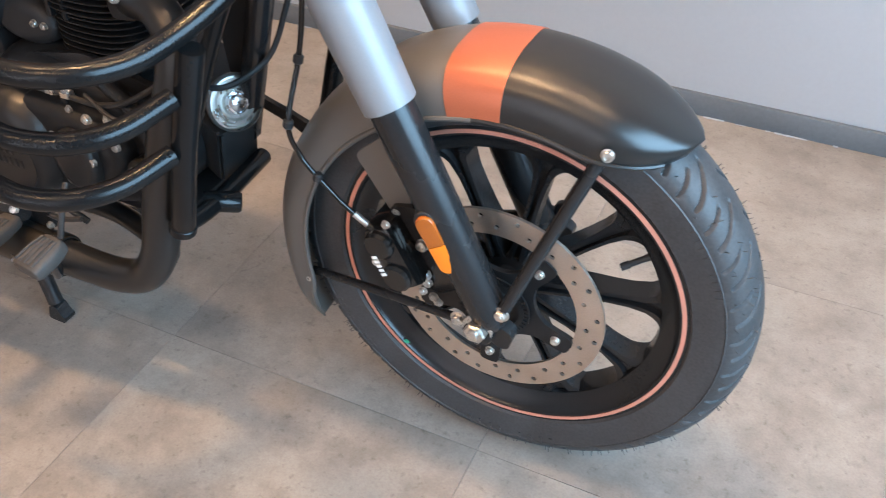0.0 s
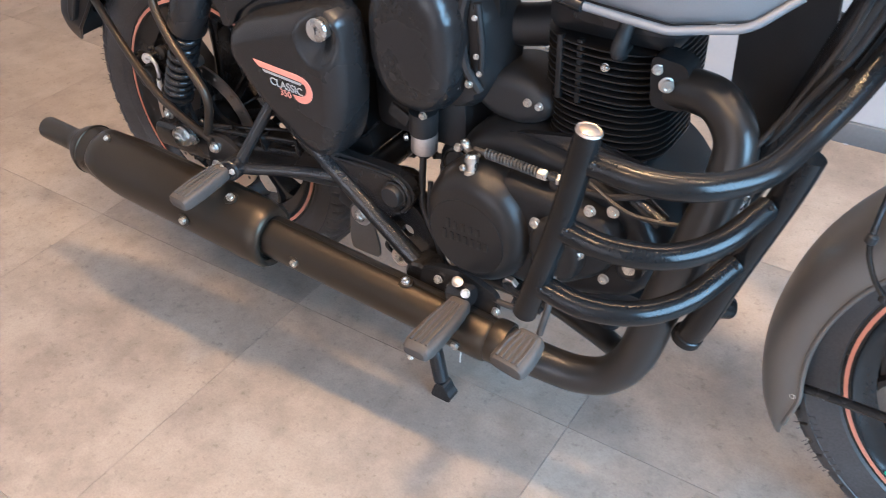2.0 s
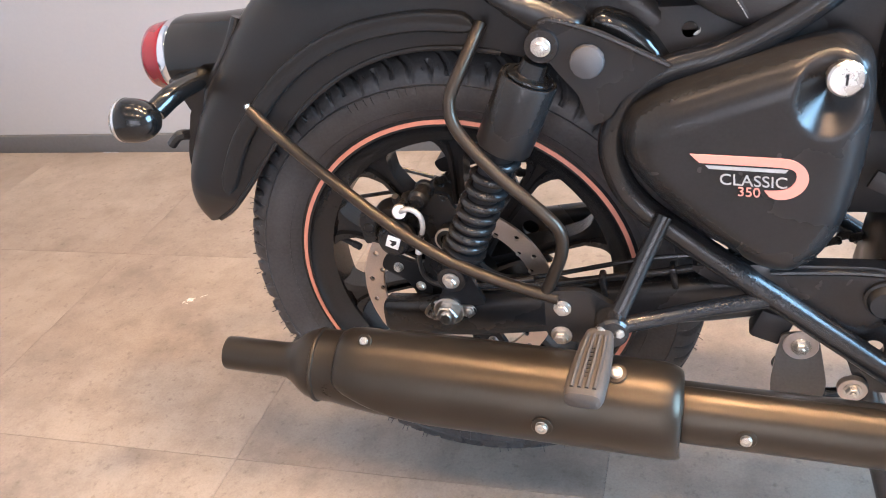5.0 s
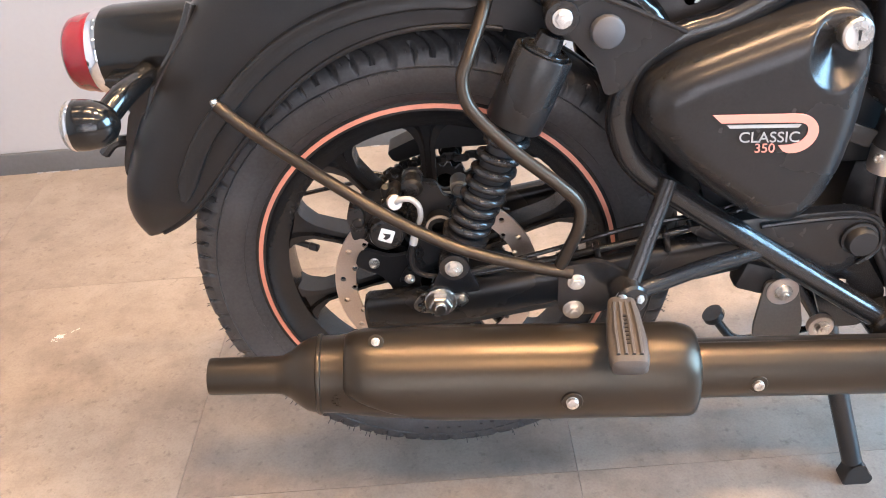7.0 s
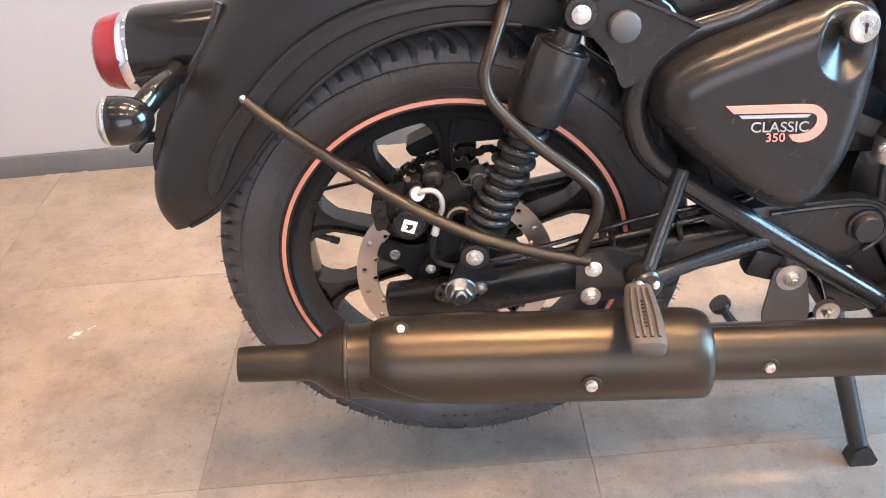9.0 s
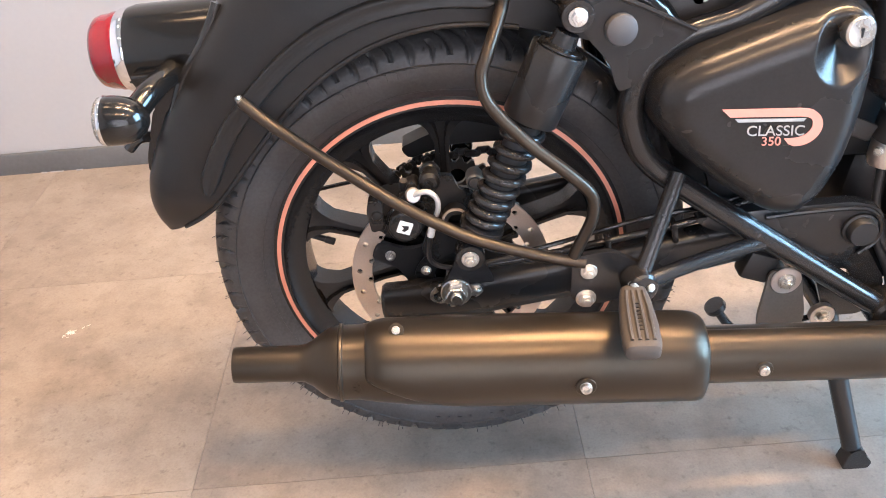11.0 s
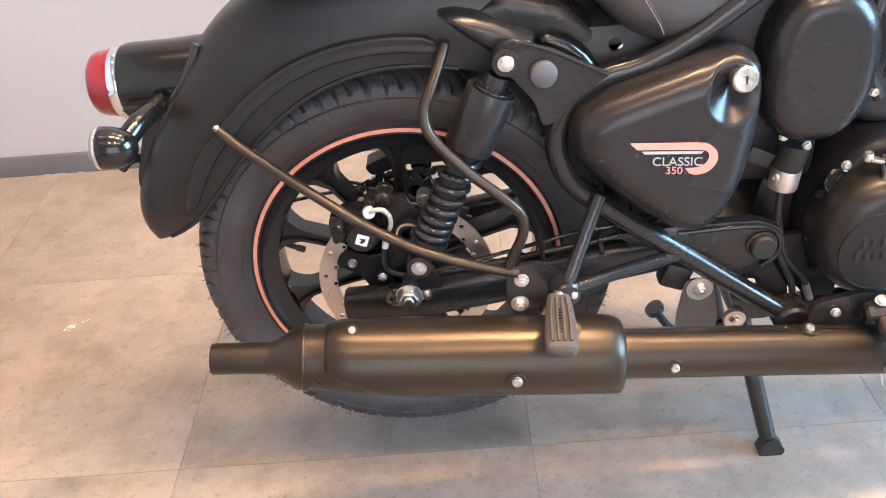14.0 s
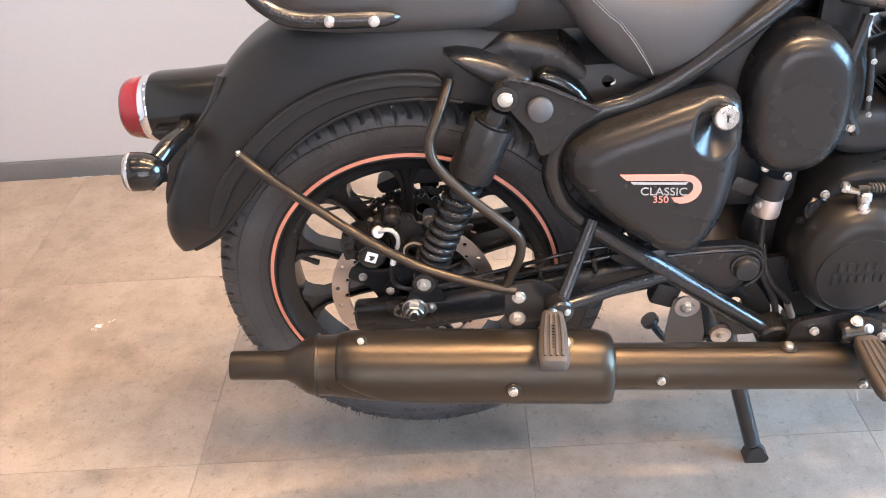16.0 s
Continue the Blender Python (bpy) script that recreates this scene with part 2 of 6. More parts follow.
def lathe(profile, seg=36, at=(0, 0, 0), axis=(0, 1, 0), closed=False, bm=None):
    """Turns (radius, height) pairs about the axis through the point at."""
    bm = bm or bmesh.new()
    q = Vector((0, 0, 1)).rotation_difference(Vector(axis).normalized()).to_matrix()
    rings = []
    for k in range(seg):
        a = 2 * math.pi * k / seg
        rings.append([Vector(at) + q @ Vector((r * math.cos(a), r * math.sin(a), h)) for r, h in profile])
    vs = [[bm.verts.new(v) for v in ring] for ring in rings]
    m = len(profile)
    for k in range(seg):
        a, b = vs[k], vs[(k + 1) % seg]
        for i in range(m if closed else m - 1):
            j = (i + 1) % m
            bm.faces.new((a[i], b[i], b[j], a[j]))
    bmesh.ops.remove_doubles(bm, verts=bm.verts, dist=1e-6)
    return bm


def disc_profile(r, h0, h1, bev=0.002):
    return [(0, h0), (r - bev, h0), (r, h0 + bev), (r, h1 - bev), (r - bev, h1), (0, h1)]


def round_poly(pts, r=0.01, n=4):
    """A polygon with its corners rounded."""
    out = []
    for i in range(len(pts)):
        a, b, c = (Vector(pts[j % len(pts)]) for j in (i - 1, i, i + 1))
        u, v = (a - b), (c - b)
        k = min(r, u.length * 0.45, v.length * 0.45)
        p, q = b + u.normalized() * k, b + v.normalized() * k
        for s in range(n + 1):
            t = s / n
            w = p * (1 - t) ** 2 + b * 2 * t * (1 - t) + q * t * t
            out.append((w.x, w.y))
    return out


def circle(x, z, r, n=16):
    return [(x + r * math.cos(2 * math.pi * k / n), z + r * math.sin(2 * math.pi * k / n)) for k in range(n)]


def within(p, poly):
    """Whether a point lies inside a polygon."""
    odd = False
    for (xa, za), (xb, zb) in zip(poly, list(poly[1:]) + [poly[0]]):
        if (za > p[1]) != (zb > p[1]) and p[0] < (xb - xa) * (p[1] - za) / (zb - za) + xa:
            odd = not odd
    return odd


def plate(outer, y0, y1, holes=(), bm=None):
    """A flat sheet in x and z between two depths, with holes."""
    from mathutils.geometry import delaunay_2d_cdt

    bm = bm or bmesh.new()
    loops = [list(outer)] + [list(h) for h in holes]
    co, edges = [], []
    for lp in loops:
        s = len(co)
        co += [Vector(p) for p in lp]
        edges += [(s + i, s + (i + 1) % len(lp)) for i in range(len(lp))]
    pv, _, pf, _, _, _ = delaunay_2d_cdt(co, edges, [], 4, 1e-7)
    layers = [[bm.verts.new((v.x, y, v.y)) for v in pv] for y in (y0, y1)]
    for f in pf:
        mid = sum((pv[i] for i in f), Vector((0, 0))) / len(f)
        if not within(mid, outer) or any(within(mid, h) for h in holes):
            continue
        bm.faces.new([layers[0][i] for i in f])
        bm.faces.new([layers[1][i] for i in reversed(f)])
    index = {(round(v.x, 6), round(v.y, 6)): i for i, v in enumerate(pv)}
    for lp in loops:
        for i in range(len(lp)):
            a, b = (index.get((round(Vector(p).x, 6), round(Vector(p).y, 6))) for p in (lp[i], lp[(i + 1) % len(lp)]))
            if a is not None and b is not None and a != b:
                try:
                    bm.faces.new((layers[0][a], layers[0][b], layers[1][b], layers[1][a]))
                except ValueError:
                    pass
    bmesh.ops.recalc_face_normals(bm, faces=bm.faces)
    return bm


def dome(outer, y_back, y_edge, y_front, rnd, step=0.006, dent=None, bm=None, bulge=0.0):
    """A moulded cover: an outline in x and z, its edge rolled over to the front depth; dent(x, z) presses it in."""
    from mathutils.geometry import delaunay_2d_cdt

    bm = bm or bmesh.new()
    p = np.array(outer, float)
    a, b = p, np.roll(p, -1, 0)
    (x0, z0), (x1, z1) = p.min(0), p.max(0)
    xs, zs = np.meshgrid(np.arange(x0, x1, step), np.arange(z0, z1, step))
    zs[:, ::2] += step / 2
    g = np.stack([xs.ravel(), zs.ravel()], 1)

    def edge(q):
        d = b - a
        t = np.clip(((q[:, None] - a) * d).sum(-1) / (d * d).sum(-1), 0, 1)
        return np.linalg.norm(q[:, None] - (a + t[..., None] * d), axis=-1).min(1)

    inside = (((a[:, 1] > g[:, None, 1]) != (b[:, 1] > g[:, None, 1])) & (g[:, None, 0] < (b[:, 0] - a[:, 0]) * (g[:, None, 1] - a[:, 1]) / (b[:, 1] - a[:, 1] + 1e-12) + a[:, 0])).sum(1) % 2 == 1
    g = g[inside]
    g = g[edge(g) > step * 0.55]
    co = [Vector(q) for q in np.concatenate([p, g])]
    n = len(p)
    pv, _, pf, _, _, _ = delaunay_2d_cdt(co, [(i, (i + 1) % n) for i in range(n)], [], 1, 1e-7)
    q = np.array([tuple(v) for v in pv])
    d = edge(q)
    u = np.clip(1 - d / rnd, 0, 1)
    y = y_front + (y_edge - y_front) * (1 - np.sqrt(np.clip(1 - u * u, 0, 1)))
    if bulge:
        y = y - bulge * np.clip(d / d.max(), 0, 1) ** 0.7
    if dent:
        y = y + np.array([dent(*c) for c in q])
    top = [bm.verts.new((c[0], yy, c[1])) for c, yy in zip(q, y)]
    for f in pf:
        if not within(sum((pv[i] for i in f), Vector((0, 0))) / len(f), outer):
            continue
        bm.faces.new([top[i] for i in f])
    rim = [e for e in bm.edges if len(e.link_faces) == 1]
    ext = bmesh.ops.extrude_edge_only(bm, edges=rim)["geom"]
    for v in ext:
        if isinstance(v, bmesh.types.BMVert):
            v.co.y = y_back
    bmesh.ops.recalc_face_normals(bm, faces=bm.faces)
    return bm


def box(c, s, bev=0.003, rot=(0, 0, 0), bm=None, seg=2):
    bm = bm or bmesh.new()
    m = pose(*c, *rot) @ Matrix.Diagonal((*s, 1))
    made = bmesh.ops.create_cube(bm, size=1, matrix=m)["verts"]
    if bev:
        es = list({e for v in made for e in v.link_edges})
        bmesh.ops.bevel(bm, geom=es, offset=bev, segments=seg, profile=0.5, affect="EDGES")
    return bm


def finish(name, bm, mat, smooth=38):
    me = bpy.data.meshes.new(name)
    bmesh.ops.recalc_face_normals(bm, faces=bm.faces)
    bm.normal_update()
    bm.to_mesh(me)
    bm.free()
    me.materials.append(mat)
    me.shade_smooth()
    me.set_sharp_from_angle(angle=radians(smooth))
    return me


def part(name, bm, mat, parent=None, label="", smooth=38):
    ob = new(name, finish(name, bm, mat, smooth))
    if smooth == 0:
        ob.data.shade_flat()
    ob.parent = parent
    if label:
        ob["label"] = label
    return ob


def thing(name, label, category, at=(0, 0, 0), kind="", group=""):
    ob = new(name)
    ob.location = at
    ob.empty_display_size = 0.1
    return tagged(ob, label, category, group, kind)


def rod(a, b, r, seg=12, bm=None):
    return tube([a, b], r, seg, 1, bm=bm)


# Hex screws share their meshes.
def hex_mesh(name, mat):
    bm = lathe(disc_profile(1.35, 0, 0.25, 0.06), 20, axis=(0, 0, 1))
    lathe([(0, 0.2), (1.0, 0.2), (1.0, 0.85), (0.86, 1.0), (0, 1.0)], 6, axis=(0, 0, 1), bm=bm)
    lathe([(0, 0.9), (0.5, 0.95), (0.5, 1.2), (0.42, 1.28), (0, 1.28)], 14, axis=(0, 0, 1), bm=bm)
    return finish(name, bm, mat, 30)


def cap_mesh(name, mat):
    bm = lathe([(0, 0), (1.18, 0), (1.18, 0.15), (1.0, 0.2), (1.0, 0.8), (0.9, 0.95), (0.55, 1.0), (0.5, 0.6), (0, 0.6)], 20, axis=(0, 0, 1))
    return finish(name, bm, mat, 30)


HEX, CAPS = hex_mesh("bolt", ZINC), cap_mesh("bolt", ZINC)
DARKHEX = hex_mesh("bolt", CAST)


def bolt(at, r, parent, axis=(0, -1, 0), data=None, label=""):
    ob = new("bolt", data or HEX)
    ob.parent = parent
    q = Vector((0, 0, 1)).rotation_difference(Vector(axis).normalized())
    ob.matrix_basis = Matrix.LocRotScale(at, q, (r * 0.78, r * 0.78, r * 0.78))
    if label:
        ob["label"] = label
    return ob


# ---- room ----
ROOM = pose(0.187, -0.092, 0, 0, 0, 0.9)
X0, X1, Y0, Y1, H = -2.105, 3.2, -5.2, 1.158, 3.4
PITCH = 0.594


def slab(name, x0, x1, y0, y1, z0, z1, mat, label, parent=None):
    ob = part(name, box(((x0 + x1) / 2, (y0 + y1) / 2, (z0 + z1) / 2), (x1 - x0, y1 - y0, z1 - z0), 0), mat, parent)
    if parent is None:
        ob.matrix_basis = ROOM
        tagged(ob, label, name.split("_")[0], kind="structure")
    return ob


floor = slab("floor", X0 - 0.1, X1 + 0.1, Y0 - 0.1, Y1 + 0.1, -0.12, -0.003, GROUT, "stone-look vinyl tile floor with thin dark joints")
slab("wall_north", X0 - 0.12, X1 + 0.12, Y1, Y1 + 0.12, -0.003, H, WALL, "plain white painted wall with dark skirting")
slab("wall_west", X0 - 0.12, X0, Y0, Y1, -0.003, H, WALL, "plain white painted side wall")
# An assumed glazed shop front behind the viewer, unseen, added to suit the fill lamp.
south = part("wall_south", box(((X0 + X1) / 2, Y0 - 0.06, 0.06), (X1 - X0 + 0.24, 0.12, 0.12), 0), WOOD)
for c, sz in ((((X0 + X1) / 2, Y0 - 0.06, 3.335), (X1 - X0 + 0.24, 0.12, 0.13)), ((X0 + 0.01, Y0 - 0.06, 1.695), (0.26, 0.12, 3.15)), ((X1 - 0.01, Y0 - 0.06, 1.695), (0.26, 0.12, 3.15))):
    part("pier", box(c, sz, 0), WOOD, south)
south.matrix_basis = ROOM
tagged(south, "unseen dark timber wall round an assumed glazed front", "wall", kind="structure")
win2 = part("window_2", box(((X0 + X1) / 2, Y0 - 0.06, 0.157), (X1 - X0 - 0.30, 0.08, 0.07), 0.004), SKIRT)
win2.matrix_basis = ROOM
tagged(win2, "assumed glazed front in a dark frame, out of view", "window", kind="structure")
for k in range(5):
    part("window_frame", box((X0 + 0.18 + k * (X1 - X0 - 0.36) / 4, Y0 - 0.06, 1.73), (0.06, 0.06, 3.06), 0.004), SKIRT, win2)
for k in range(4):
    g = part("pane", box((X0 + 0.18 + (k + 0.5) * (X1 - X0 - 0.36) / 4, Y0 - 0.06, 1.73), ((X1 - X0 - 0.36) / 4 - 0.07, 0.008, 3.05), 0), CLEAR, win2)
    g.visible_shadow = False
slab("ceiling", X0 - 0.12, X1 + 0.12, Y0 - 0.12, Y1 + 0.12, H, H + 0.12, CEIL, "plain grey ceiling")
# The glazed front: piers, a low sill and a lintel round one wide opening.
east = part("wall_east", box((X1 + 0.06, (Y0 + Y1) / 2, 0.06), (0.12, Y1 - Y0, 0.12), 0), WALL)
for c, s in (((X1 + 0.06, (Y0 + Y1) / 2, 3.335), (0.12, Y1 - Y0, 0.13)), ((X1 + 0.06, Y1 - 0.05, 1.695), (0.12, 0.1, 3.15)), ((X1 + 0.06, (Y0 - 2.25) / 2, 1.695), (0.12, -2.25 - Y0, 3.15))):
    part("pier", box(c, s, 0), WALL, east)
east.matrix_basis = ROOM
tagged(east, "white wall round a wide shop window", "wall", kind="structure")
wt = 0.07
win = part("window_1", box((X1 + 0.06, -0.61, 0.12 + wt / 2 + 0.002), (0.08, 3.26, wt), 0.004), SKIRT)
win.matrix_basis = ROOM
tagged(win, "wide shop window in a dark frame", "window", kind="structure")
for y in (-2.21, -1.143, -0.077, 0.99):
    part("window_frame", box((X1 + 0.06, y, 1.725), (0.06, 0.06, 3.06), 0.004), SKIRT, win)
for y in (-1.677, -0.61, 0.457):
    g = part("pane", box((X1 + 0.06, y, 1.725), (0.008, 1.0, 3.04), 0), CLEAR, win)
    g.visible_shadow = False
for nm, c, s in (("baseboard", ((X0 + X1) / 2, Y1 - 0.007, 0.027), (X1 - X0, 0.014, 0.060)), ("baseboard", (X0 + 0.007, (Y0 + Y1) / 2 - 0.01, 0.027), (0.014, Y1 - Y0 - 0.02, 0.060))):
    ob = part(nm, box(c, s, 0.003), SKIRT)
    ob.matrix_basis = ROOM
    tagged(ob, "dark grey skirting board along the wall", "baseboard", kind="structure")
rs = random.Random(4)
for k in range(34):
    cx, ln = rs.choice((rs.uniform(1.22, 1.62), rs.uniform(-1.7, 1.2))), rs.uniform(0.008, 0.035)
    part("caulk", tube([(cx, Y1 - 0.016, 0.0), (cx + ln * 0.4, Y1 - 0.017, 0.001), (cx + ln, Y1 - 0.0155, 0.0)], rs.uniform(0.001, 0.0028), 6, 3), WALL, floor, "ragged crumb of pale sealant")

# Pale scuffs on the floor behind the rear wheel.
rs = random.Random(11)
SCUFF = ROOM.inverted() @ Vector((-0.745, 0.311, 0))
for k in range(26):
    a = radians(rs.gauss(35, 22))
    u, v = rs.gauss(0, 0.012), rs.gauss(0, 0.005)
    cx, cy, ln = SCUFF.x + u * 0.8 - v * 0.6, SCUFF.y + u * 0.6 + v * 0.8, rs.uniform(0.002, 0.009)
    part("scuff_mark", tube([(cx, cy, 0.0), (cx + ln * math.cos(a), cy + ln * math.sin(a), 0.0002)], rs.uniform(0.0004, 0.0010), 6, 1), SCUFFED, floor)

tile_bm = box((0, 0, -0.0015), (PITCH - 0.0008, PITCH - 0.0008, 0.003), 0)
TILE_ME = finish("tile", tile_bm, TILE, 60)
TILE_ME.shade_flat()
for i in range(-4, 8):
    for j in range(-9, 3):
        t = new("tile", TILE_ME)
        t.parent = floor
        x, y = (i + 0.5) * PITCH, (j + 0.5) * PITCH
        lo, hi = max(x - PITCH / 2, X0), min(x + PITCH / 2, X1)
        if hi - lo < 0.01:
            bpy.data.objects.remove(t)
            continue
        sx, x = (hi - lo) / PITCH, (hi + lo) / 2
        lo, hi = max(y - PITCH / 2, Y0), min(y + PITCH / 2, Y1)
        if hi - lo < 0.01:
            bpy.data.objects.remove(t)
            continue
        sy, y = (hi - lo) / PITCH, (hi + lo) / 2
        t.matrix_basis = Matrix.LocRotScale((x, y, 0), None, (sx, sy, 1))

for px, py, watts in STRIPS:
    cl = thing("ceiling_light", "flat warm ceiling light panel in a dark frame", "ceiling light", (px, py, H - 0.05), group="ceiling light panels")
    part("frame", box((0, 0, 0.028), (0.46, 0.22, 0.04), 0.004), CEIL, cl)
    part("diffuser", box((0, 0, 0.004), (0.41, 0.17, 0.008), 0.002), DIFF, cl)

# A low bench of which the legs reach into view.
bench = thing("bench", "low bench with slim grey-blue steel legs", "bench", (-1.42, -0.15, 0))
for x, y in ((-1.505, 0.25), (-1.02, -0.18), (-1.85, -0.12), (-1.36, -0.55)):
    lx, ly = x + 1.42, y + 0.15
    leg = part("leg", tube([(lx, ly, 0.006), (lx * 0.8 - 0.03, ly * 0.8, 0.42)], 0.013, 12, 1), LEGS, bench)
    part("foot", lathe(disc_profile(0.016, 0, 0.014), 14, (lx, ly, 0), (0, 0, 1)), PLASTIC, leg)
part("seat", box((-0.03, 0, 0.44), (0.50, 0.62, 0.04), 0.012, (0, 0, 41)), PLASTIC, bench)


# ---- motorcycle ----
bike = thing("motorcycle", "matte black and grey motorcycle with copper stripes on its centre stand", "motorcycle")
RA, FA = (0.009, 0.341), (1.39, 0.331)


def groove(th, s, n, front):
    """How deep the tread is cut (0 to 1) at the turn th and the share s of its half width."""
    a = abs(s)

    def cut(ph, lo, hi, soft):
        d = min((ph - lo) % 1, (hi - ph) % 1)
        return max(0.0, min(1.0, d / soft)) if (ph - lo) % 1 < (hi - lo) else 0.0

    def span(lo, hi, soft):
        return max(0.0, min(1.0, (a - lo) / soft, (hi - a) / soft))

    turn = th * n / (2 * math.pi)
    if front:
        sweep = 0.95 * (1 - (1 - a) ** 2.2) + (0.5 if s > 0 else 0)
        main = cut((turn + sweep) % 1, 0.0, 0.13, 0.05) * span(0.10, 0.86, 0.06)
        side = cut((turn + sweep) % 1, 0.50, 0.60, 0.04) * span(0.40, 0.95, 0.05)
        return max(main, side)
    sweep = 0.95 * a + 0.30 * math.sin(3.2 * a) + (0.5 if s > 0 else 0)
    main = cut((turn + sweep) % 1, 0.0, 0.15, 0.05) * span(0.08, 0.985, 0.02)
    side = cut((turn + sweep) % 1, 0.36, 0.46, 0.04) * span(0.42, 0.93, 0.03)
    third = cut((turn + sweep) % 1, 0.66, 0.75, 0.04) * span(0.60, 0.985, 0.02)
    return max(main, side, third, 1.0 if a < 0.05 else 0.0)


def wheel(name, centre, rim_r, tyre_r, half, sides, n_groove, front):
    cx, cz = centre
    at = (cx, 0, cz)
    f = rim_r
    wheel_ob = part(name, lathe([(f + 0.008, -sides), (f - 0.006, -sides - 0.001), (f - 0.010, -sides + 0.006), (f - 0.022, -sides + 0.011), (f - 0.033, -sides + 0.018), (f - 0.036, 0), (f - 0.033, sides - 0.018), (f - 0.022, sides - 0.011), (f - 0.010, sides - 0.006), (f - 0.006, sides + 0.001), (f + 0.008, sides), (f + 0.008, sides - 0.008), (f - 0.012, sides - 0.014), (f - 0.016, 0), (f - 0.012, -sides + 0.014), (f + 0.008, -sides + 0.008)], 96, at, closed=True), WHEEL, bike, "black cast alloy wheel with a copper rim stripe")
    for s in (-1, 1):
        part("rim_stripe", lathe([(f - 0.0028, s * (sides + 0.0008)), (f + 0.0026, s * (sides + 0.0003)), (f + 0.0026, s * (sides + 0.0016)), (f - 0.0028, s * (sides + 0.0021))], 120, at, closed=True), STRIPE, wheel_ob, "thin coral pinstripe round the rim")
    # Ten spokes, grooved, flaring into the rim.
    for k in range(10):
        a = radians((8 if front else 18) + 36 * k)
        ca, sa = math.cos(a), math.sin(a)
        rings = []
        for r, w, t in ((0.034, 0.0125, 0.026), (0.06, 0.0100, 0.023), (0.10, 0.0082, 0.019), (0.14, 0.0086, 0.017), (0.165, 0.0100, 0.016), (f - 0.056, 0.0132, 0.017), (f - 0.046, 0.0182, 0.018), (f - 0.040, 0.0235, 0.019), (f - 0.035, 0.032, 0.020)):
            sec = [(-w, -t), (-w * 0.45, -t - 0.001), (-w * 0.3, -t + 0.006), (w * 0.3, -t + 0.006), (w * 0.45, -t - 0.001), (w, -t), (w, t), (-w, t)]
            rings.append([(cx + r * ca - u * sa, v, cz + r * sa + u * ca) for u, v in sec])
        part("spoke", loft(bmesh.new(), rings), WHEEL, wheel_ob)
    part("hub", lathe([(0, -0.062), (0.024, -0.062), (0.030, -0.052), (0.034, -0.03), (0.043, -0.026), (0.043, 0.026), (0.034, 0.03), (0.03, 0.06), (0, 0.06)], 32, at), WHEEL, wheel_ob)
    # Tyre with cut tread.
    seg = 900
    crown = 0.85 if front else 0.62
    prof = [(f + 0.004, -sides + 0.004), (f + 0.010, -sides - 0.004), (f + 0.026, -half * 0.93), (f + 0.045, -half), (f + (tyre_r - f) * 0.62, -half * 0.985)]
    m = 64
    e = prof[-1]
    cross = []
    for k in range(m + 1):
        s = -1 + 2 * k / m
        ang = s * math.pi / 2
        rr = e[0] + (tyre_r - e[0]) * max(0.0, math.cos(ang)) ** crown
        cross.append((rr, half * 0.985 * (math.sin(ang) * 0.72 + s * 0.28), s))
    bm = bmesh.new()
    rows = []
    side_prof = [(r, y, None) for r, y in prof[:-1]] + cross + [(r, -y, None) for r, y in prof[:-1][::-1]]
    for k in range(seg):
        th = 2 * math.pi * k / seg
        c, s_ = math.cos(th), math.sin(th)
        row = []
        for r, y, s in side_prof:
            if s is not None:
                r -= 0.0068 * groove(th, s, n_groove, front)
            row.append(bm.verts.new((cx + r * c, y, cz + r * s_)))
        rows.append(row)
    for k in range(seg):
        a, b = rows[k], rows[(k + 1) % seg]
        for i in range(len(a) - 1):
            bm.faces.new((a[i], b[i], b[i + 1], a[i + 1]))
    tyre = part("tyre", bm, RUBBER, wheel_ob, "new black tubeless tyre with moulding whiskers", 28)
    # Ribs and raised marks on the side wall.
    for rr, yy in ((f + 0.020, half * 0.86), (f + (tyre_r - f) * 0.60, half * 0.99)):
        part("sidewall_rib", lathe([(rr - 0.0012, -yy), (rr, -yy - 0.0014), (rr + 0.0012, -yy)], 96, at), RUBBER, tyre)
    bm = bmesh.new()
    for base in (205, 262, 20, 95):
        for q in range(9):
            if q == 4:
                continue
            a = radians(base + q * (3.4 if base == 262 else 2.4))
            rr = f + 0.047
            box((cx + rr * math.cos(a), -half * 0.995, cz + rr * math.sin(a)), (0.0035 if q % 2 else 0.006, 0.0024, 0.014 if base == 262 else 0.009), 0, (0, -math.degrees(a) + 90, 0), bm)
    tagged(part("moulded_mark", bm, RUBBER, tyre), kind="stuff")
    rnd = random.Random(5)
    bm = bmesh.new()
    for q in range(420):
        a, s = rnd.uniform(0, 2 * math.pi), rnd.choice((-1, 1)) * rnd.uniform(0.35, 0.99)
        rr = e[0] + (tyre_r - e[0]) * max(0, math.cos(s * math.pi / 2)) ** crown - 0.001
        y = half * 0.985 * (math.sin(s * math.pi / 2) * 0.72 + s * 0.28)
        d = Vector((math.cos(a) * 0.8, s * 0.6 + rnd.uniform(-0.3, 0.3), math.sin(a) * 0.8 + rnd.uniform(-0.3, 0.3))).normalized()
        p = Vector((cx + rr * math.cos(a), y, cz + rr * math.sin(a)))
        tube([p, p + d * rnd.uniform(0.004, 0.009)], 0.0005, 4, 1, bm=bm)
    tagged(part("whisker", bm, RUBBER, tyre), kind="stuff")
    # Tyre valve.
    va = radians(31 if front else 170)
    vr = f - 0.031
    p = Vector((cx + vr * math.cos(va), -0.016 if front else -0.002, cz + vr * math.sin(va)))
    d = Vector((-math.cos(va) * 0.9, -0.35, -math.sin(va) * 0.9)).normalized()
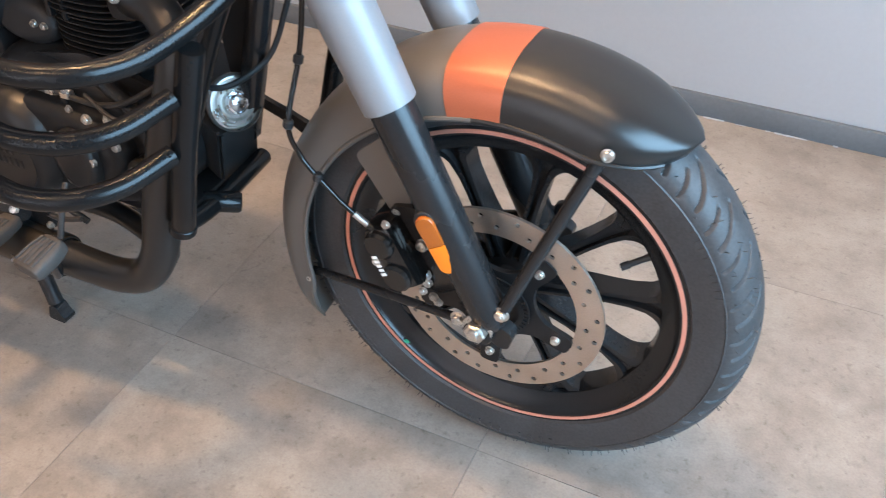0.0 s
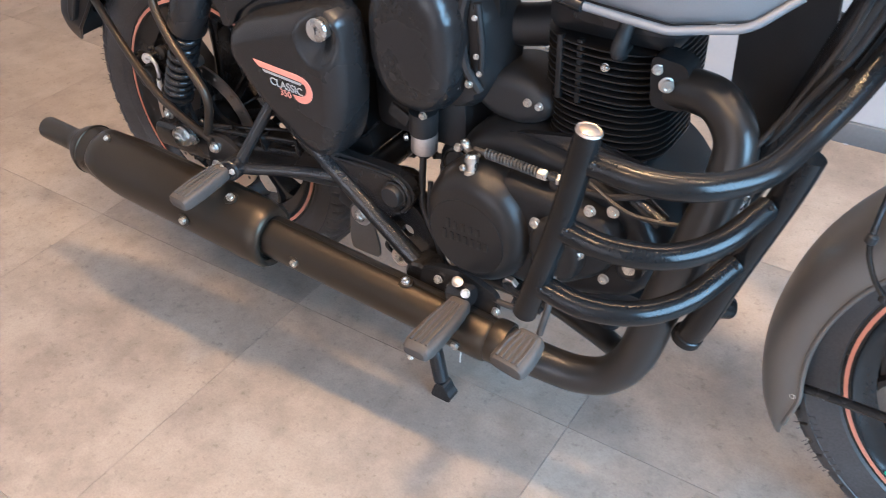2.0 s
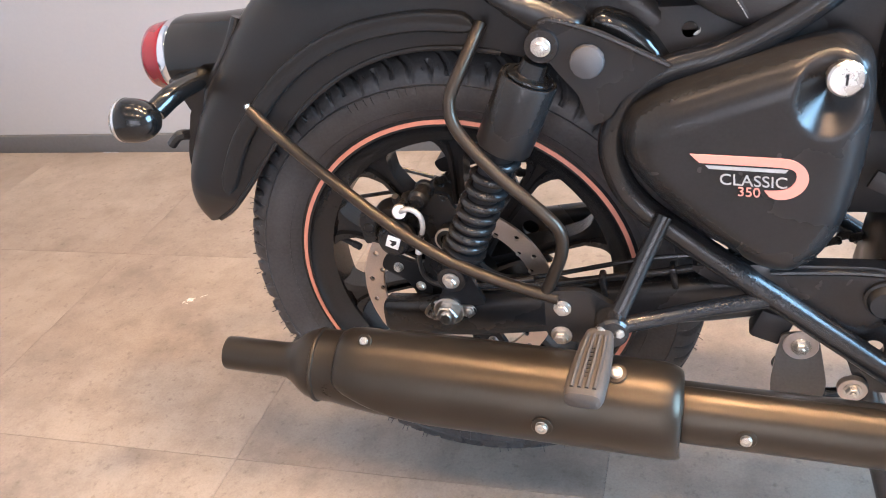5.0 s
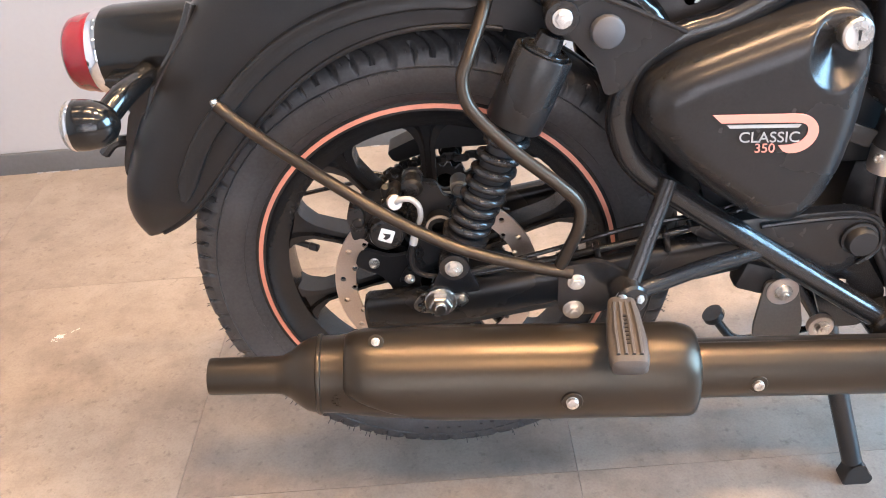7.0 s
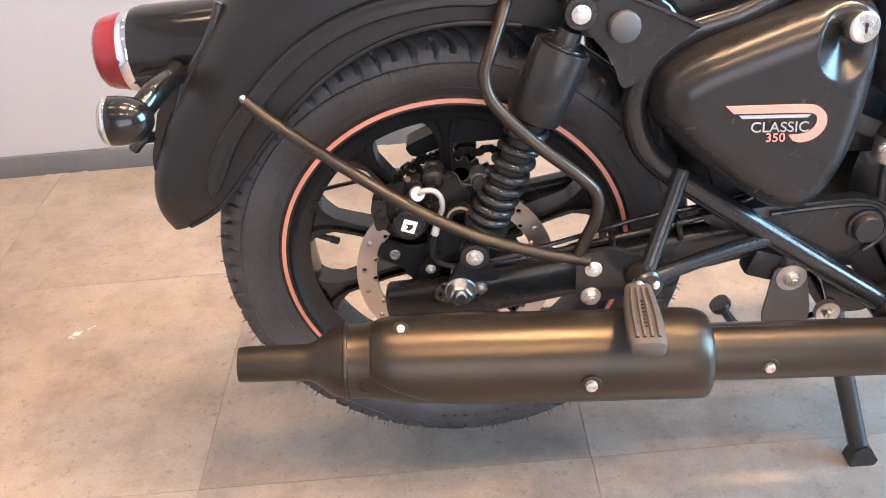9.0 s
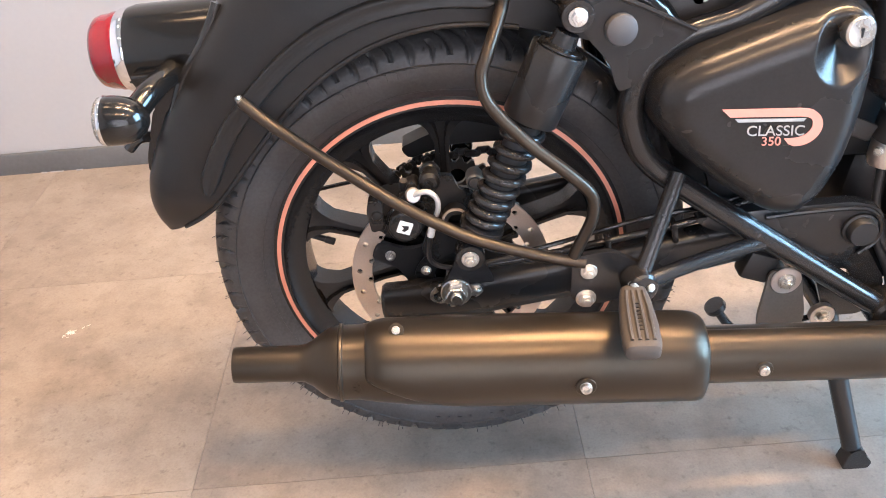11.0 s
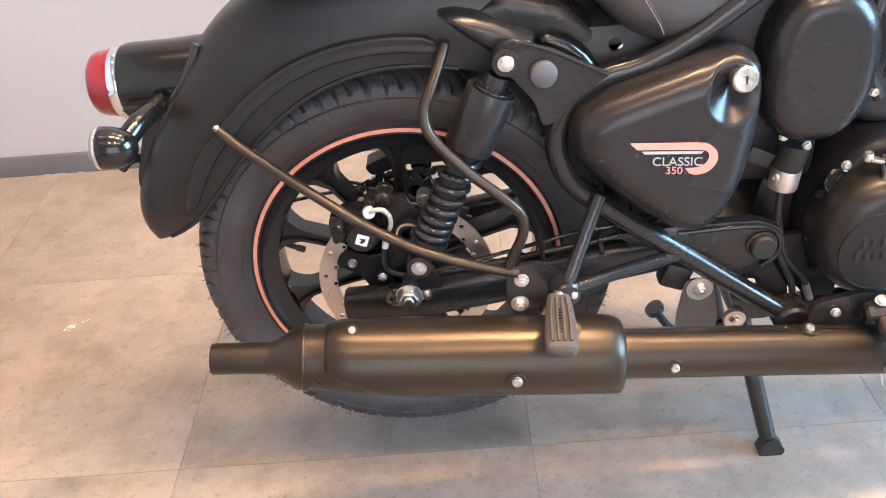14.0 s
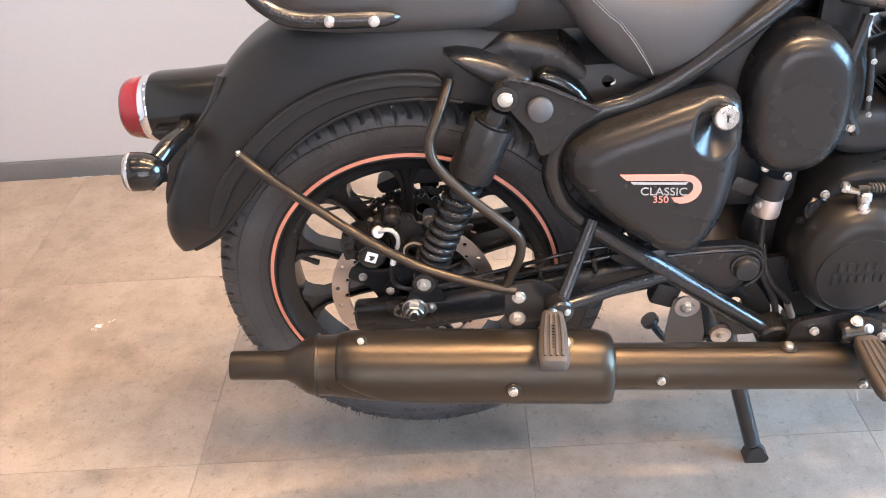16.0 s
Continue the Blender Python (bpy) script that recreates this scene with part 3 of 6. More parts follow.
    part("valve", tube([(*(p), 0.006), (*(p + d * 0.012), 0.0042), (*(p + d * 0.03), 0.0042), (*(p + d * 0.031), 0.0052), (*(p + d * 0.042), 0.005)], 0.005, 10, 1), PLASTIC, wheel_ob)
    return wheel_ob


def brake_disc(parent, centre, y, r1, r0, arms, bolts_r, turn):
    cx, cz = centre
    outer = [(cx + r1 * math.cos(2 * math.pi * k / 120), cz + r1 * math.sin(2 * math.pi * k / 120)) for k in range(120)]
    holes = [circle(cx, cz, r0, 90)]
    n = 40
    for k in range(n):
        a = 2 * math.pi * (k + (0.25 if k % 4 > 1 else 0)) / n
        rr = r1 - (0.010 if k % 2 else 0.024)
        holes.append(circle(cx + rr * math.cos(a), cz + rr * math.sin(a), 0.0037, 10)[::-1])
    disc = part("brake_disc", plate(outer, y - 0.0022, y + 0.0022, holes), STEEL, parent, "drilled steel brake disc", 0)
    # Carrier: a star of arms with windows between them.
    star = []
    for k in range(arms * 6):
        a = radians(turn) + 2 * math.pi * (k // 6 + (-0.10, 0.10, 0.16, 0.36, 0.64, 0.84)[k % 6]) / arms
        rr = (r0 + 0.004, r0 + 0.004, 0.072, 0.058, 0.058, 0.072)[k % 6]
        star.append((cx + rr * math.cos(a), cz + rr * math.sin(a)))
    part("carrier", plate(round_poly(star, 0.010, 3), y - 0.005, y + 0.003, [circle(cx, cz, 0.022, 24)]), CAST, disc, "", 0)
    for k in range(arms):
        a = radians(turn) + 2 * math.pi * k / arms
        bolt((cx + bolts_r * math.cos(a), y - 0.005, cz + bolts_r * math.sin(a)), 0.0075, disc, data=CAPS)
    return disc


fw = wheel("front_wheel", FA, 0.244, 0.3295, 0.049, 0.040, 34, True)
rw = wheel("rear_wheel", RA, 0.2286, 0.3175, 0.060, 0.043, 27, False)
brake_disc(fw, FA, -0.066, 0.150, 0.113, 5, 0.094, -20)
brake_disc(rw, RA, -0.072, 0.130, 0.104, 5, 0.085, 10)
# Toothed sensor rings.
for w, c, y, r in ((fw, FA, -0.078, 0.052), (rw, RA, -0.084, 0.048)):
    hs = []
    for k in range(44):
        a = 2 * math.pi * k / 44
        hs.append([(c[0] + q * math.cos(a + d), c[1] + q * math.sin(a + d)) for q, d in ((r - 0.008, -0.03), (r - 0.002, -0.03), (r - 0.002, 0.03), (r - 0.008, 0.03))])
    part("sensor_ring", plate(circle(*c, r, 88), y - 0.001, y + 0.001, [circle(*c, r - 0.015, 40)] + hs), CAST, w)
part("green_dot", lathe(disc_profile(0.0045, -0.0005, 0.0006, 0.0002), 14, (FA[0] - 0.1535, -0.0405, FA[1] - 0.1757), (0, -1, 0)), GREEN, fw, "small green paint dot on the tyre")

# Axles and nuts.
for c, y0, y1 in ((FA, -0.125, 0.125), (RA, -0.135, 0.135)):
    part("axle", rod((c[0], y0, c[1]), (c[0], y1, c[1]), 0.009), ZINC, bike)
bolt((FA[0] + 0.002, -0.132, FA[1] + 0.010), 0.0200, bike)
bolt((0.014, -0.132, 0.353), 0.0185, bike)
part("axle_plate", plate(round_poly([(-0.022, 0.346), (-0.010, 0.336), (0.036, 0.340), (0.050, 0.352), (0.042, 0.362), (-0.008, 0.364)], 0.008), -0.1325, -0.1275, [circle(-0.012, 0.349, 0.003, 10)]), ZINC, bike, "bright zinc axle adjuster plate")
bolt((0.040, -0.1325, 0.354), 0.0060, bike)

# ---- fork ----
RAKE = Vector((-math.sin(radians(26.0)), 0, math.cos(radians(26.0))))
for s in (-1, 1):
    # The bars are turned a touch to the left.
    base = Vector((FA[0] + 0.022 - (0.018 if s > 0 else 0.0), -0.116 if s < 0 else 0.100, FA[1] + 0.002))
    leg = part("fork_leg", tube([(*(base + RAKE * 0.006), 0.016), (*(base + RAKE * 0.018), 0.022), (*(base + RAKE * 0.04), 0.0255), (*(base + RAKE * 0.20), 0.0265), (*(base + RAKE * 0.336), 0.0275)], 0.028, 28, 4), MATTE, bike, "matte black fork slider")
    part("fork_cover", tube([(*(base + RAKE * 0.3325), 0.0288), (*(base + RAKE * 0.334), 0.0315), (*(base + RAKE * 0.338), 0.0325), (*(base + RAKE * 0.45), 0.0345), (*(base + RAKE * 0.62), 0.0350)], 0.034, 32, 4), GREY, leg, "satin grey upper fork cover")
    part("axle_clamp", lathe([(0, -0.022), (0.019, -0.022), (0.021, -0.02), (0.021, 0.02), (0.019, 0.022), (0, 0.022)], 24, (FA[0] + 0.002, s * 0.114, FA[1] + 0.002)), MATTE, leg)
    part("clamp_tongue", plate(round_poly([(FA[0] + 0.0, FA[1] + 0.03), (FA[0] + 0.048, FA[1] + 0.008), (FA[0] + 0.042, FA[1] - 0.022), (FA[0] + 0.020, FA[1] - 0.018)], 0.010), s * 0.116 - 0.010, s * 0.116 + 0.010), MATTE, leg)
part("fork_yoke", box((1.095, 0, 0.875), (0.09, 0.27, 0.05), 0.015, (0, -26, 0)), BLACK, bike)
# Front indicator on a short stem beside the fork.
fi = part("front_indicator", lathe([(0, -0.050), (0.012, -0.047), (0.022, -0.036), (0.028, -0.018), (0.030, 0.0), (0.0295, 0.003), (0.027, 0.003)], 28, (1.165, -0.235, 0.850), (1, -0.05, 0)), GLOSS, bike, "black bullet indicator with a clear lens")
part("lens", lathe([(0.0285, 0.0), (0.0282, 0.004), (0.024, 0.009), (0.014, 0.0125), (0, 0.0135)], 28, (1.165, -0.235, 0.850), (1, -0.05, 0)), FROST, fi, "clear frosted lens")
part("stem", rod((1.155, -0.212, 0.850), (1.165, -0.140, 0.858), 0.008), PLASTIC, fi)
# Amber reflector strip on the slider.
rc = Vector((1.337, -0.137, 0.467))
q = Matrix.Translation(rc) @ pose(0, 0, 0, 0, -25, 14)
def capsule(l, w, d0, d1, m, bm=None, zoff=0.0, half=0):
    pts = []
    for k in range(24):
        a = 2 * math.pi * k / 24
        x, z = w * math.cos(a), w * math.sin(a) + (l if math.sin(a) >= 0 else -l)
        if half > 0:
            z = max(z, 0.0005)
        if half < 0:
            z = min(z, -0.0005)
        pts.append((x, z))
    bm = bm or bmesh.new()
    return loft(bm, [[m @ Vector((x * f, d, z * (1 - (1 - f) * 0.4))) for x, z in pts] for f, d in ((1, d1), (1, d0 + 0.002), (0.9, d0), (0.5, d0 - 0.0008))])
rb = part("reflector", capsule(0.035, 0.0138, -0.004, 0.012, q), PLASTIC, bike, "long amber reflector on the fork slider")
# The upper half is a darker amber than the lower.
part("amber_upper", capsule(0.033, 0.0118, -0.009, 0.0, q, half=1), AMBER_DARK, rb)
part("amber_lower", capsule(0.033, 0.0118, -0.009, 0.0, q, half=-1), AMBER, rb)


# ---- mudguards ----
def guard(name, crown, edge, width, mat, label, n_sec=18, thick=0.0025, power=0.72):
    """A mudguard from its crown line and its edge line (x, z), bowed across."""
    rings = []
    for (cx_, cz_), (ex, ez), w in zip(crown, edge, width):
        ring, rin = [], []
        for k in range(-n_sec, n_sec + 1):
            ph = k / n_sec * math.pi / 2
            sy = math.copysign(abs(math.sin(ph)) ** power, ph)
            u = 1 - abs(math.cos(ph)) ** power
            p = Vector((cx_ + (ex - cx_) * u, w * sy, cz_ + (ez - cz_) * u))
            ring.append(p)
            d = Vector((ex - cx_, 0, ez - cz_)).normalized() * abs(math.cos(ph)) + Vector((0, -sy, 0))
            rin.append(p + d.normalized() * thick)
        rings.append(ring + rin[::-1])
    return part(name, loft(bmesh.new(), rings), mat, bike, label, 50)


def arc(c, r_of, a0, a1, n, bend=1.0):
    out = []
    for k in range(n):
        t = (k / (n - 1)) ** bend
        a = radians(a0 + (a1 - a0) * t)
        r = r_of(t)
        out.append((c[0] + r * math.cos(a), c[1] + r * math.sin(a)))
    return out


NF = 70
def f_crown(t):
    return 0.347 + 0.012 * max(0, t - 0.6) / 0.4
def f_edge(t):
    e = 0.283 + 0.012 * abs(t - 0.35)
    if t < 0.13:
        e += (f_crown(0) - 0.004 - e) * (1 - math.sqrt(1 - (1 - t / 0.13) ** 2)) ** 0.85
    if t > 0.88:
        e += (f_crown(1) - 0.012 - e) * ((t - 0.88) / 0.12) ** 1.3
    return e
def f_wide(t):
    w = 0.083
    if t < 0.12:
        w *= math.sqrt(1 - (1 - t / 0.12) ** 2) * 0.96 + 0.04
    if t > 0.9:
        w *= 1 - 0.45 * ((t - 0.9) / 0.1) ** 1.5
    return w
ts = [(k / (NF - 1)) ** 1.25 for k in range(NF)]
fc, fe, fwid = arc(FA, f_crown, 53, 211, NF, 1.25), arc(FA, f_edge, 53, 211, NF, 1.25), [f_wide(t) for t in ts]
cut = next(k for k, t in enumerate(ts) if 53 + 158 * t > 97) + 1
fm = guard("front_mudguard", fc[:cut], fe[:cut], fwid[:cut], CHAR, "front mudguard in matte charcoal and gunmetal with a copper band")
guard("rear_section", fc[cut - 1 :], fe[cut - 1 :], fwid[cut - 1 :], GUN, "lighter gunmetal rear section").parent = fm
# The band lies a hair above the guard.
fb0, fb1 = (90.5 - 53) / 158, (103.5 - 53) / 158
band = guard("copper_band", arc(FA, lambda t: 0.3482, 90.5, 103.5, 12), arc(FA, lambda t: f_edge(fb0 + (fb1 - fb0) * t), 90.5, 103.5, 12), [0.0842] * 12, COPPER, "broad copper band across the mudguard", thick=0.001)
band.parent = fm
for s in (-1, 1):
    part("rolled_edge", tube([(x, s * w * 1.0, z) for (x, z), w in list(zip(fe, fwid))[3:cut]], 0.0035, 8, 1), CHAR, fm)
    part("rolled_edge", tube([(x, s * w * 1.0, z) for (x, z), w in list(zip(fe, fwid))[cut - 1 : -2]], 0.0035, 8, 1), GUN, fm)
    st = part("mudguard_stay", tube([(1.503, s * 0.068, 0.598), (1.490, s * 0.080, 0.562), (1.425, s * 0.120, 0.385), (1.416, s * 0.122, 0.362)], 0.0085, 12, 4), MATTE, bike, "flattened black tube stay")
    part("stay_eye", lathe(disc_profile(0.013, -0.006, 0.006), 16, (1.414, s * 0.122, 0.362)), MATTE, st)
    part("mudguard_stay", tube([(1.095, s * 0.066, 0.270), (1.15, s * 0.080, 0.288), (1.34, s * 0.118, 0.330), (1.36, s * 0.122, 0.334)], 0.0065, 10, 4), MATTE, bike)
    part("mudguard_bracket", plate(round_poly([(1.195, 0.52), (1.245, 0.565), (1.285, 0.60), (1.272, 0.455), (1.25, 0.438)], 0.012), s * 0.082 - 0.002, s * 0.082 + 0.002), GUN, bike, "gunmetal mudguard bracket")
bolt((1.513, -0.0835, 0.613), 0.0085, fm, (0.2, -1, 0.1), CAPS)
bolt((1.098, -0.079, 0.266), 0.006, fm, (-0.2, -1, 0.1), CAPS)
bolt((1.420, -0.126, 0.372), 0.0105, bike)
bolt((1.362, -0.126, 0.340), 0.0105, bike)
bolt((1.256, -0.086, 0.452), 0.0085, bike)


# ---- brake calipers ----
def caliper(c, ang, label):
    m = Matrix.Translation(c) @ pose(0, 0, 0, 0, ang, 0)
    body = bmesh.new()
    box((0, 0, 0), (0.050, 0.075, 0.105), 0.012, bm=body)
    box((0.0, -0.028, 0.0), (0.046, 0.03, 0.10), 0.012, bm=body)
    bmesh.ops.transform(body, matrix=m, verts=body.verts)
    cal = part("brake_caliper", body, GLOSS, bike, label)
    for z in (-0.026, 0.026):
        b = lathe(disc_profile(0.021, 0, 0.018, 0.004), 24, (-0.002, -0.032, z), (0, -1, 0))
        bmesh.ops.transform(b, matrix=m, verts=b.verts)
        part("piston_housing", b, GLOSS, cal)
    for x, z in ((0.022, 0.052), (0.024, -0.054), (-0.025, 0.0)):
        p = m @ Vector((x, -0.038, z))
        bolt(p, 0.0065, cal, data=CAPS)
    for k in range(5):
        b = box((-0.012, -0.0515, -0.014 + 0.007 * k), (0.0075, 0.0008, 0.0040), 0, bm=bmesh.new())
        bmesh.ops.transform(b, matrix=m, verts=b.verts)
        part("marking", b, WHITE, cal)
    return cal


caliper((1.262, -0.082, 0.398), -28, "gloss black front brake caliper with pale markings")
part("caliper_bracket", plate(round_poly([(1.245, 0.46), (1.285, 0.47), (1.325, 0.42), (1.35, 0.36), (1.32, 0.335), (1.28, 0.345), (1.26, 0.40)], 0.012), -0.092, -0.082), BLACK, bike)
for x, z, r in ((1.298, 0.366, 0.0105), (1.302, 0.352, 0.008), (1.295, 0.415, 0.010), (1.318, 0.322, 0.007)):
    bolt((x, -0.094, z), r, bike, data=CAPS)
CX, CZ = -0.040, 0.456
rcal = part("brake_caliper", plate(round_poly([(CX - 0.042, CZ - 0.008), (CX - 0.037, CZ + 0.022), (CX - 0.020, CZ + 0.030), (CX + 0.010, CZ + 0.028), (CX + 0.024, CZ + 0.014), (CX + 0.024, CZ - 0.016), (CX + 0.008, CZ - 0.032), (CX - 0.020, CZ - 0.032)], 0.008), -0.112, -0.082), CALIPER, bike, "black rear brake caliper with a pale square mark")
part("piston_housing", lathe([(0, 0), (0.0225, 0), (0.0225, 0.008), (0.0205, 0.010), (0.0205, 0.018), (0.0190, 0.021), (0.0165, 0.022), (0.0160, 0.0215), (0, 0.0215)], 32, (CX, -0.120, CZ), (0, -1, 0.05)), CALIPER, rcal)
part("caliper_ear", plate(round_poly([(CX - 0.044, CZ + 0.020), (CX - 0.040, CZ + 0.036), (CX - 0.024, CZ + 0.030), (CX - 0.026, CZ - 0.004), (CX - 0.040, CZ - 0.010)], 0.006), -0.132, -0.112), CALIPER, rcal)
for x, z, r, y1 in ((-0.007, 0.505, 0.0125, -0.128), (-0.072, 0.470, 0.0080, -0.134), (-0.028, 0.497, 0.0075, -0.132)):
    part("slide_pin", lathe([(0, 0), (r, 0), (r, 0.006), (r * 0.82, 0.008), (r * 0.82, 0.020), (r, 0.022), (r, 0.030), (r * 0.7, 0.034), (0, 0.035)], 20, (x, y1 + 0.034, z), (0, -1, 0)), CALIPER, rcal)
part("caliper_bracket", plate(round_poly([(-0.024, 0.484), (-0.006, 0.500), (0.019, 0.497), (0.027, 0.477), (0.044, 0.473), (0.046, 0.440), (0.030, 0.396), (-0.010, 0.376), (-0.026, 0.392), (-0.010, 0.440)], 0.006), -0.096, -0.088, [circle(0.019, 0.450, 0.008, 16)]), CALIPER, bike, "black caliper bracket")
part("bracket_boss", lathe([(0, 0.012), (0.0100, 0.012), (0.0105, 0.010), (0.0105, -0.010), (0.0085, -0.012), (0.0070, -0.010), (0.0060, -0.013), (0, -0.013)], 20, (0.046, -0.096, 0.491)), PLATE, bike)
part("bleed_cap", lathe([(0, 0), (0.0042, 0), (0.0042, 0.008), (0.0052, 0.009), (0.0052, 0.018), (0.0040, 0.021), (0, 0.021)], 14, (-0.0395, -0.108, 0.488), (0.10, -0.45, 0.9)), PLASTIC, rcal)
part("bleed_nut", lathe([(0, 0), (0.0055, 0), (0.0055, 0.005), (0, 0.005)], 6, (-0.040, -0.106, 0.483), (0.10, -0.45, 0.9)), ZINC, rcal)
part("body_rib", box((CX + 0.004, -0.117, CZ + 0.026), (0.010, 0.014, 0.018), 0.003, (0, -35, 0)), CALIPER, rcal)
part("body_rib", box((CX - 0.030, -0.115, CZ - 0.006), (0.014, 0.012, 0.020), 0.004, (0, 20, 0)), CALIPER, rcal)
part("spool", lathe([(0.009, -0.016), (0.0165, -0.014), (0.0165, -0.008), (0.0145, -0.006), (0.0145, 0.006), (0.0165, 0.008), (0.009, 0.010)], 24, (0.020, -0.100, 0.446)), CALIPER, rcal)
# Added ring that draws the highlight arc on the spool's end.
part("glint_ring", lathe([(0.0140, -0.0165), (0.0166, -0.0160), (0.0166, -0.0135), (0.0140, -0.0135)], 24, (0.020, -0.100, 0.446)), STEEL, rcal, "steel ring standing in for the golden glint on the spool rim")
part("marking", box((CX, -0.1422, CZ + 0.001), (0.0165, 0.0012, 0.0165), 0.001, (0, 22, 0)), WHITE, rcal, "small white square mark")
part("marking_dot", plate([(CX - 0.004, CZ - 0.002), (CX - 0.001, CZ + 0.001), (CX - 0.004, CZ + 0.005), (CX + 0.005, CZ + 0.003), (CX + 0.004, CZ - 0.001), (CX - 0.001, CZ - 0.004)], -0.1433, -0.1428), PLASTIC, rcal)
part("brake_hose", tube([(-0.026, -0.138, 0.497), (-0.018, -0.141, 0.502), (-0.008, -0.142, 0.502), (0.000, -0.142, 0.493), (0.001, -0.142, 0.480), (-0.002, -0.141, 0.470)], 0.0033, 10, 5), DECAL, bike, "pale banjo hose at the rear caliper")
part("hose_sleeve", tube([(-0.005, -0.140, 0.464), (-0.008, -0.139, 0.453), (-0.011, -0.138, 0.441)], 0.0046, 10, 3), THREAD, bike, "pale hose sleeve")
part("brake_hose", tube([(-0.002, -0.141, 0.472), (-0.010, -0.138, 0.443), (-0.015, -0.130, 0.419), (-0.014, -0.122, 0.395), (0.002, -0.120, 0.383), (0.03, -0.118, 0.380), (0.08, -0.115, 0.386), (0.12, -0.11, 0.392)], 0.0032, 8, 5), PLASTIC, bike)
bolt((-0.021, -0.124, 0.383), 0.0062, bike)
part("banjo", lathe(disc_profile(0.009, -0.004, 0.004, 0.001), 16, (-0.027, -0.137, 0.497), (0.3, -1, 0.3)), ALLOY, bike)
part("brake_cable", tube([(1.165, -0.095, 0.93), (1.150, -0.085, 0.80), (1.138, -0.082, 0.70), (1.131, -0.090, 0.640), (1.128, -0.122, 0.567), (1.140, -0.122, 0.525), (1.160, -0.118, 0.495), (1.195, -0.112, 0.455), (1.232, -0.106, 0.425)], 0.0034, 10, 6), GLOSS, bike, "black brake line looping down the fork")
part("cable_sleeve", tube([(1.205, -0.110, 0.446), (1.22, -0.108, 0.434), (1.238, -0.106, 0.420)], 0.0046, 10, 3), ALLOY, bike)
for p in ((1.131, -0.090, 0.640), (1.128, -0.122, 0.567), (1.160, -0.118, 0.495)):
    part("cable_clip", lathe(disc_profile(0.0065, -0.006, 0.006), 10, p, (0.2, 0.1, 1)), PLASTIC, bike)


# ---- rear mudguard, tail ----
rc_line = spline([(-0.355, 0.428), (-0.366, 0.455), (-0.360, 0.505), (-0.312, 0.602), (-0.233, 0.709), (-0.157, 0.766), (-0.06, 0.803), (0.05, 0.815), (0.15, 0.800), (0.24, 0.765)], 7)
rc_line = eased(rc_line, 6)
re_line = spline([(-0.330, 0.433), (-0.298, 0.452), (-0.263, 0.480), (-0.226, 0.523), (-0.172, 0.593), (-0.098, 0.653), (-0.024, 0.680), (0.040, 0.685), (0.113, 0.675), (0.19, 0.648)], 7)
re_line = eased(re_line, 60)
rwid = [0.062 + 0.036 * min(1, k / 14) for k in range(len(rc_line))]
rm_ = guard("rear_mudguard", rc_line, re_line, rwid, GUARDS, "matte black valanced rear mudguard", power=0.62)
HOOP = [(-0.272, 0.500), (-0.262, 0.525), (-0.236, 0.570), (-0.203, 0.608), (-0.158, 0.650), (-0.106, 0.683), (-0.050, 0.703), (0.011, 0.711), (0.055, 0.709), (0.078, 0.704)]
for s in (-1, 1):
    # A flat pressed strip follows the edge and carries both stays.
    sec = [(-0.004, 0.0112), (0.0030, 0.0108), (0.0052, 0.0095), (0.0060, 0.0070), (0.0048, 0.0035), (0.0045, -0.0035), (0.0060, -0.0070), (0.0052, -0.0095), (0.0030, -0.0108), (-0.004, -0.0112)]
    line = spline(HOOP, 6)
    rings = []
    for k, p in enumerate(line):
        t = line[min(k + 1, len(line) - 1)] - line[max(k - 1, 0)]
        t = t / np.linalg.norm(t)
        f = min(1.0, 0.35 + 0.65 * math.sqrt(min(1, k / 5)), 0.35 + 0.65 * math.sqrt(min(1, (len(line) - 1 - k) / 4)))
        rings.append([(p[0] - t[1] * v * f, s * (0.1015 + u), p[1] + t[0] * v * f) for u, v in sec])
    part("edge_strip", loft(bmesh.new(), rings), GUARDS, rm_, "pressed black strip along the mudguard edge", 50)
    part("rolled_edge", tube([(x, s * (w + 0.0005), z) for (x, z), w in list(zip(re_line, rwid))[2:-8]], 0.0032, 8, 1), GUARDS, rm_)

TX = Vector((-0.985, 0, 0.005)).normalized()
tc_ = Vector((-0.253, 0.0, 0.648))


def along(c, axis, prof, mat, name, parent, label="", seg=40):
    return part(name, lathe(prof, seg, tuple(c), tuple(axis)), mat, parent, label)


th = along(tc_, TX, [(0, -0.06), (0.059, -0.06), (0.0575, -0.02), (0.054, 0.03), (0.0525, 0.084), (0.050, 0.094), (0, 0.094)], GLOSS, "tail_lamp", bike, "gloss black tail lamp housing")
along(tc_, TX, [(0.0430, 0.092), (0.0486, 0.092), (0.0499, 0.096), (0.0495, 0.103), (0.0464, 0.108), (0.0421, 0.108)], CHROME, "bezel", th, "chrome lamp ring")
along(tc_, TX, [(0.0451, 0.104), (0.0462, 0.107), (0.0462, 0.114), (0.0448, 0.117), (0.0440, 0.126), (0.0415, 0.134), (0.0370, 0.1385), (0.0258, 0.1405), (0, 0.141)], RED, "lens", th, "red lens")
part("lamp_bracket", tube([(-0.285, 0.0, 0.64), (-0.305, 0.0, 0.60), (-0.322, 0.0, 0.55), (-0.333, 0.0, 0.47)], 0.016, 12, 5), MATTE, bike)
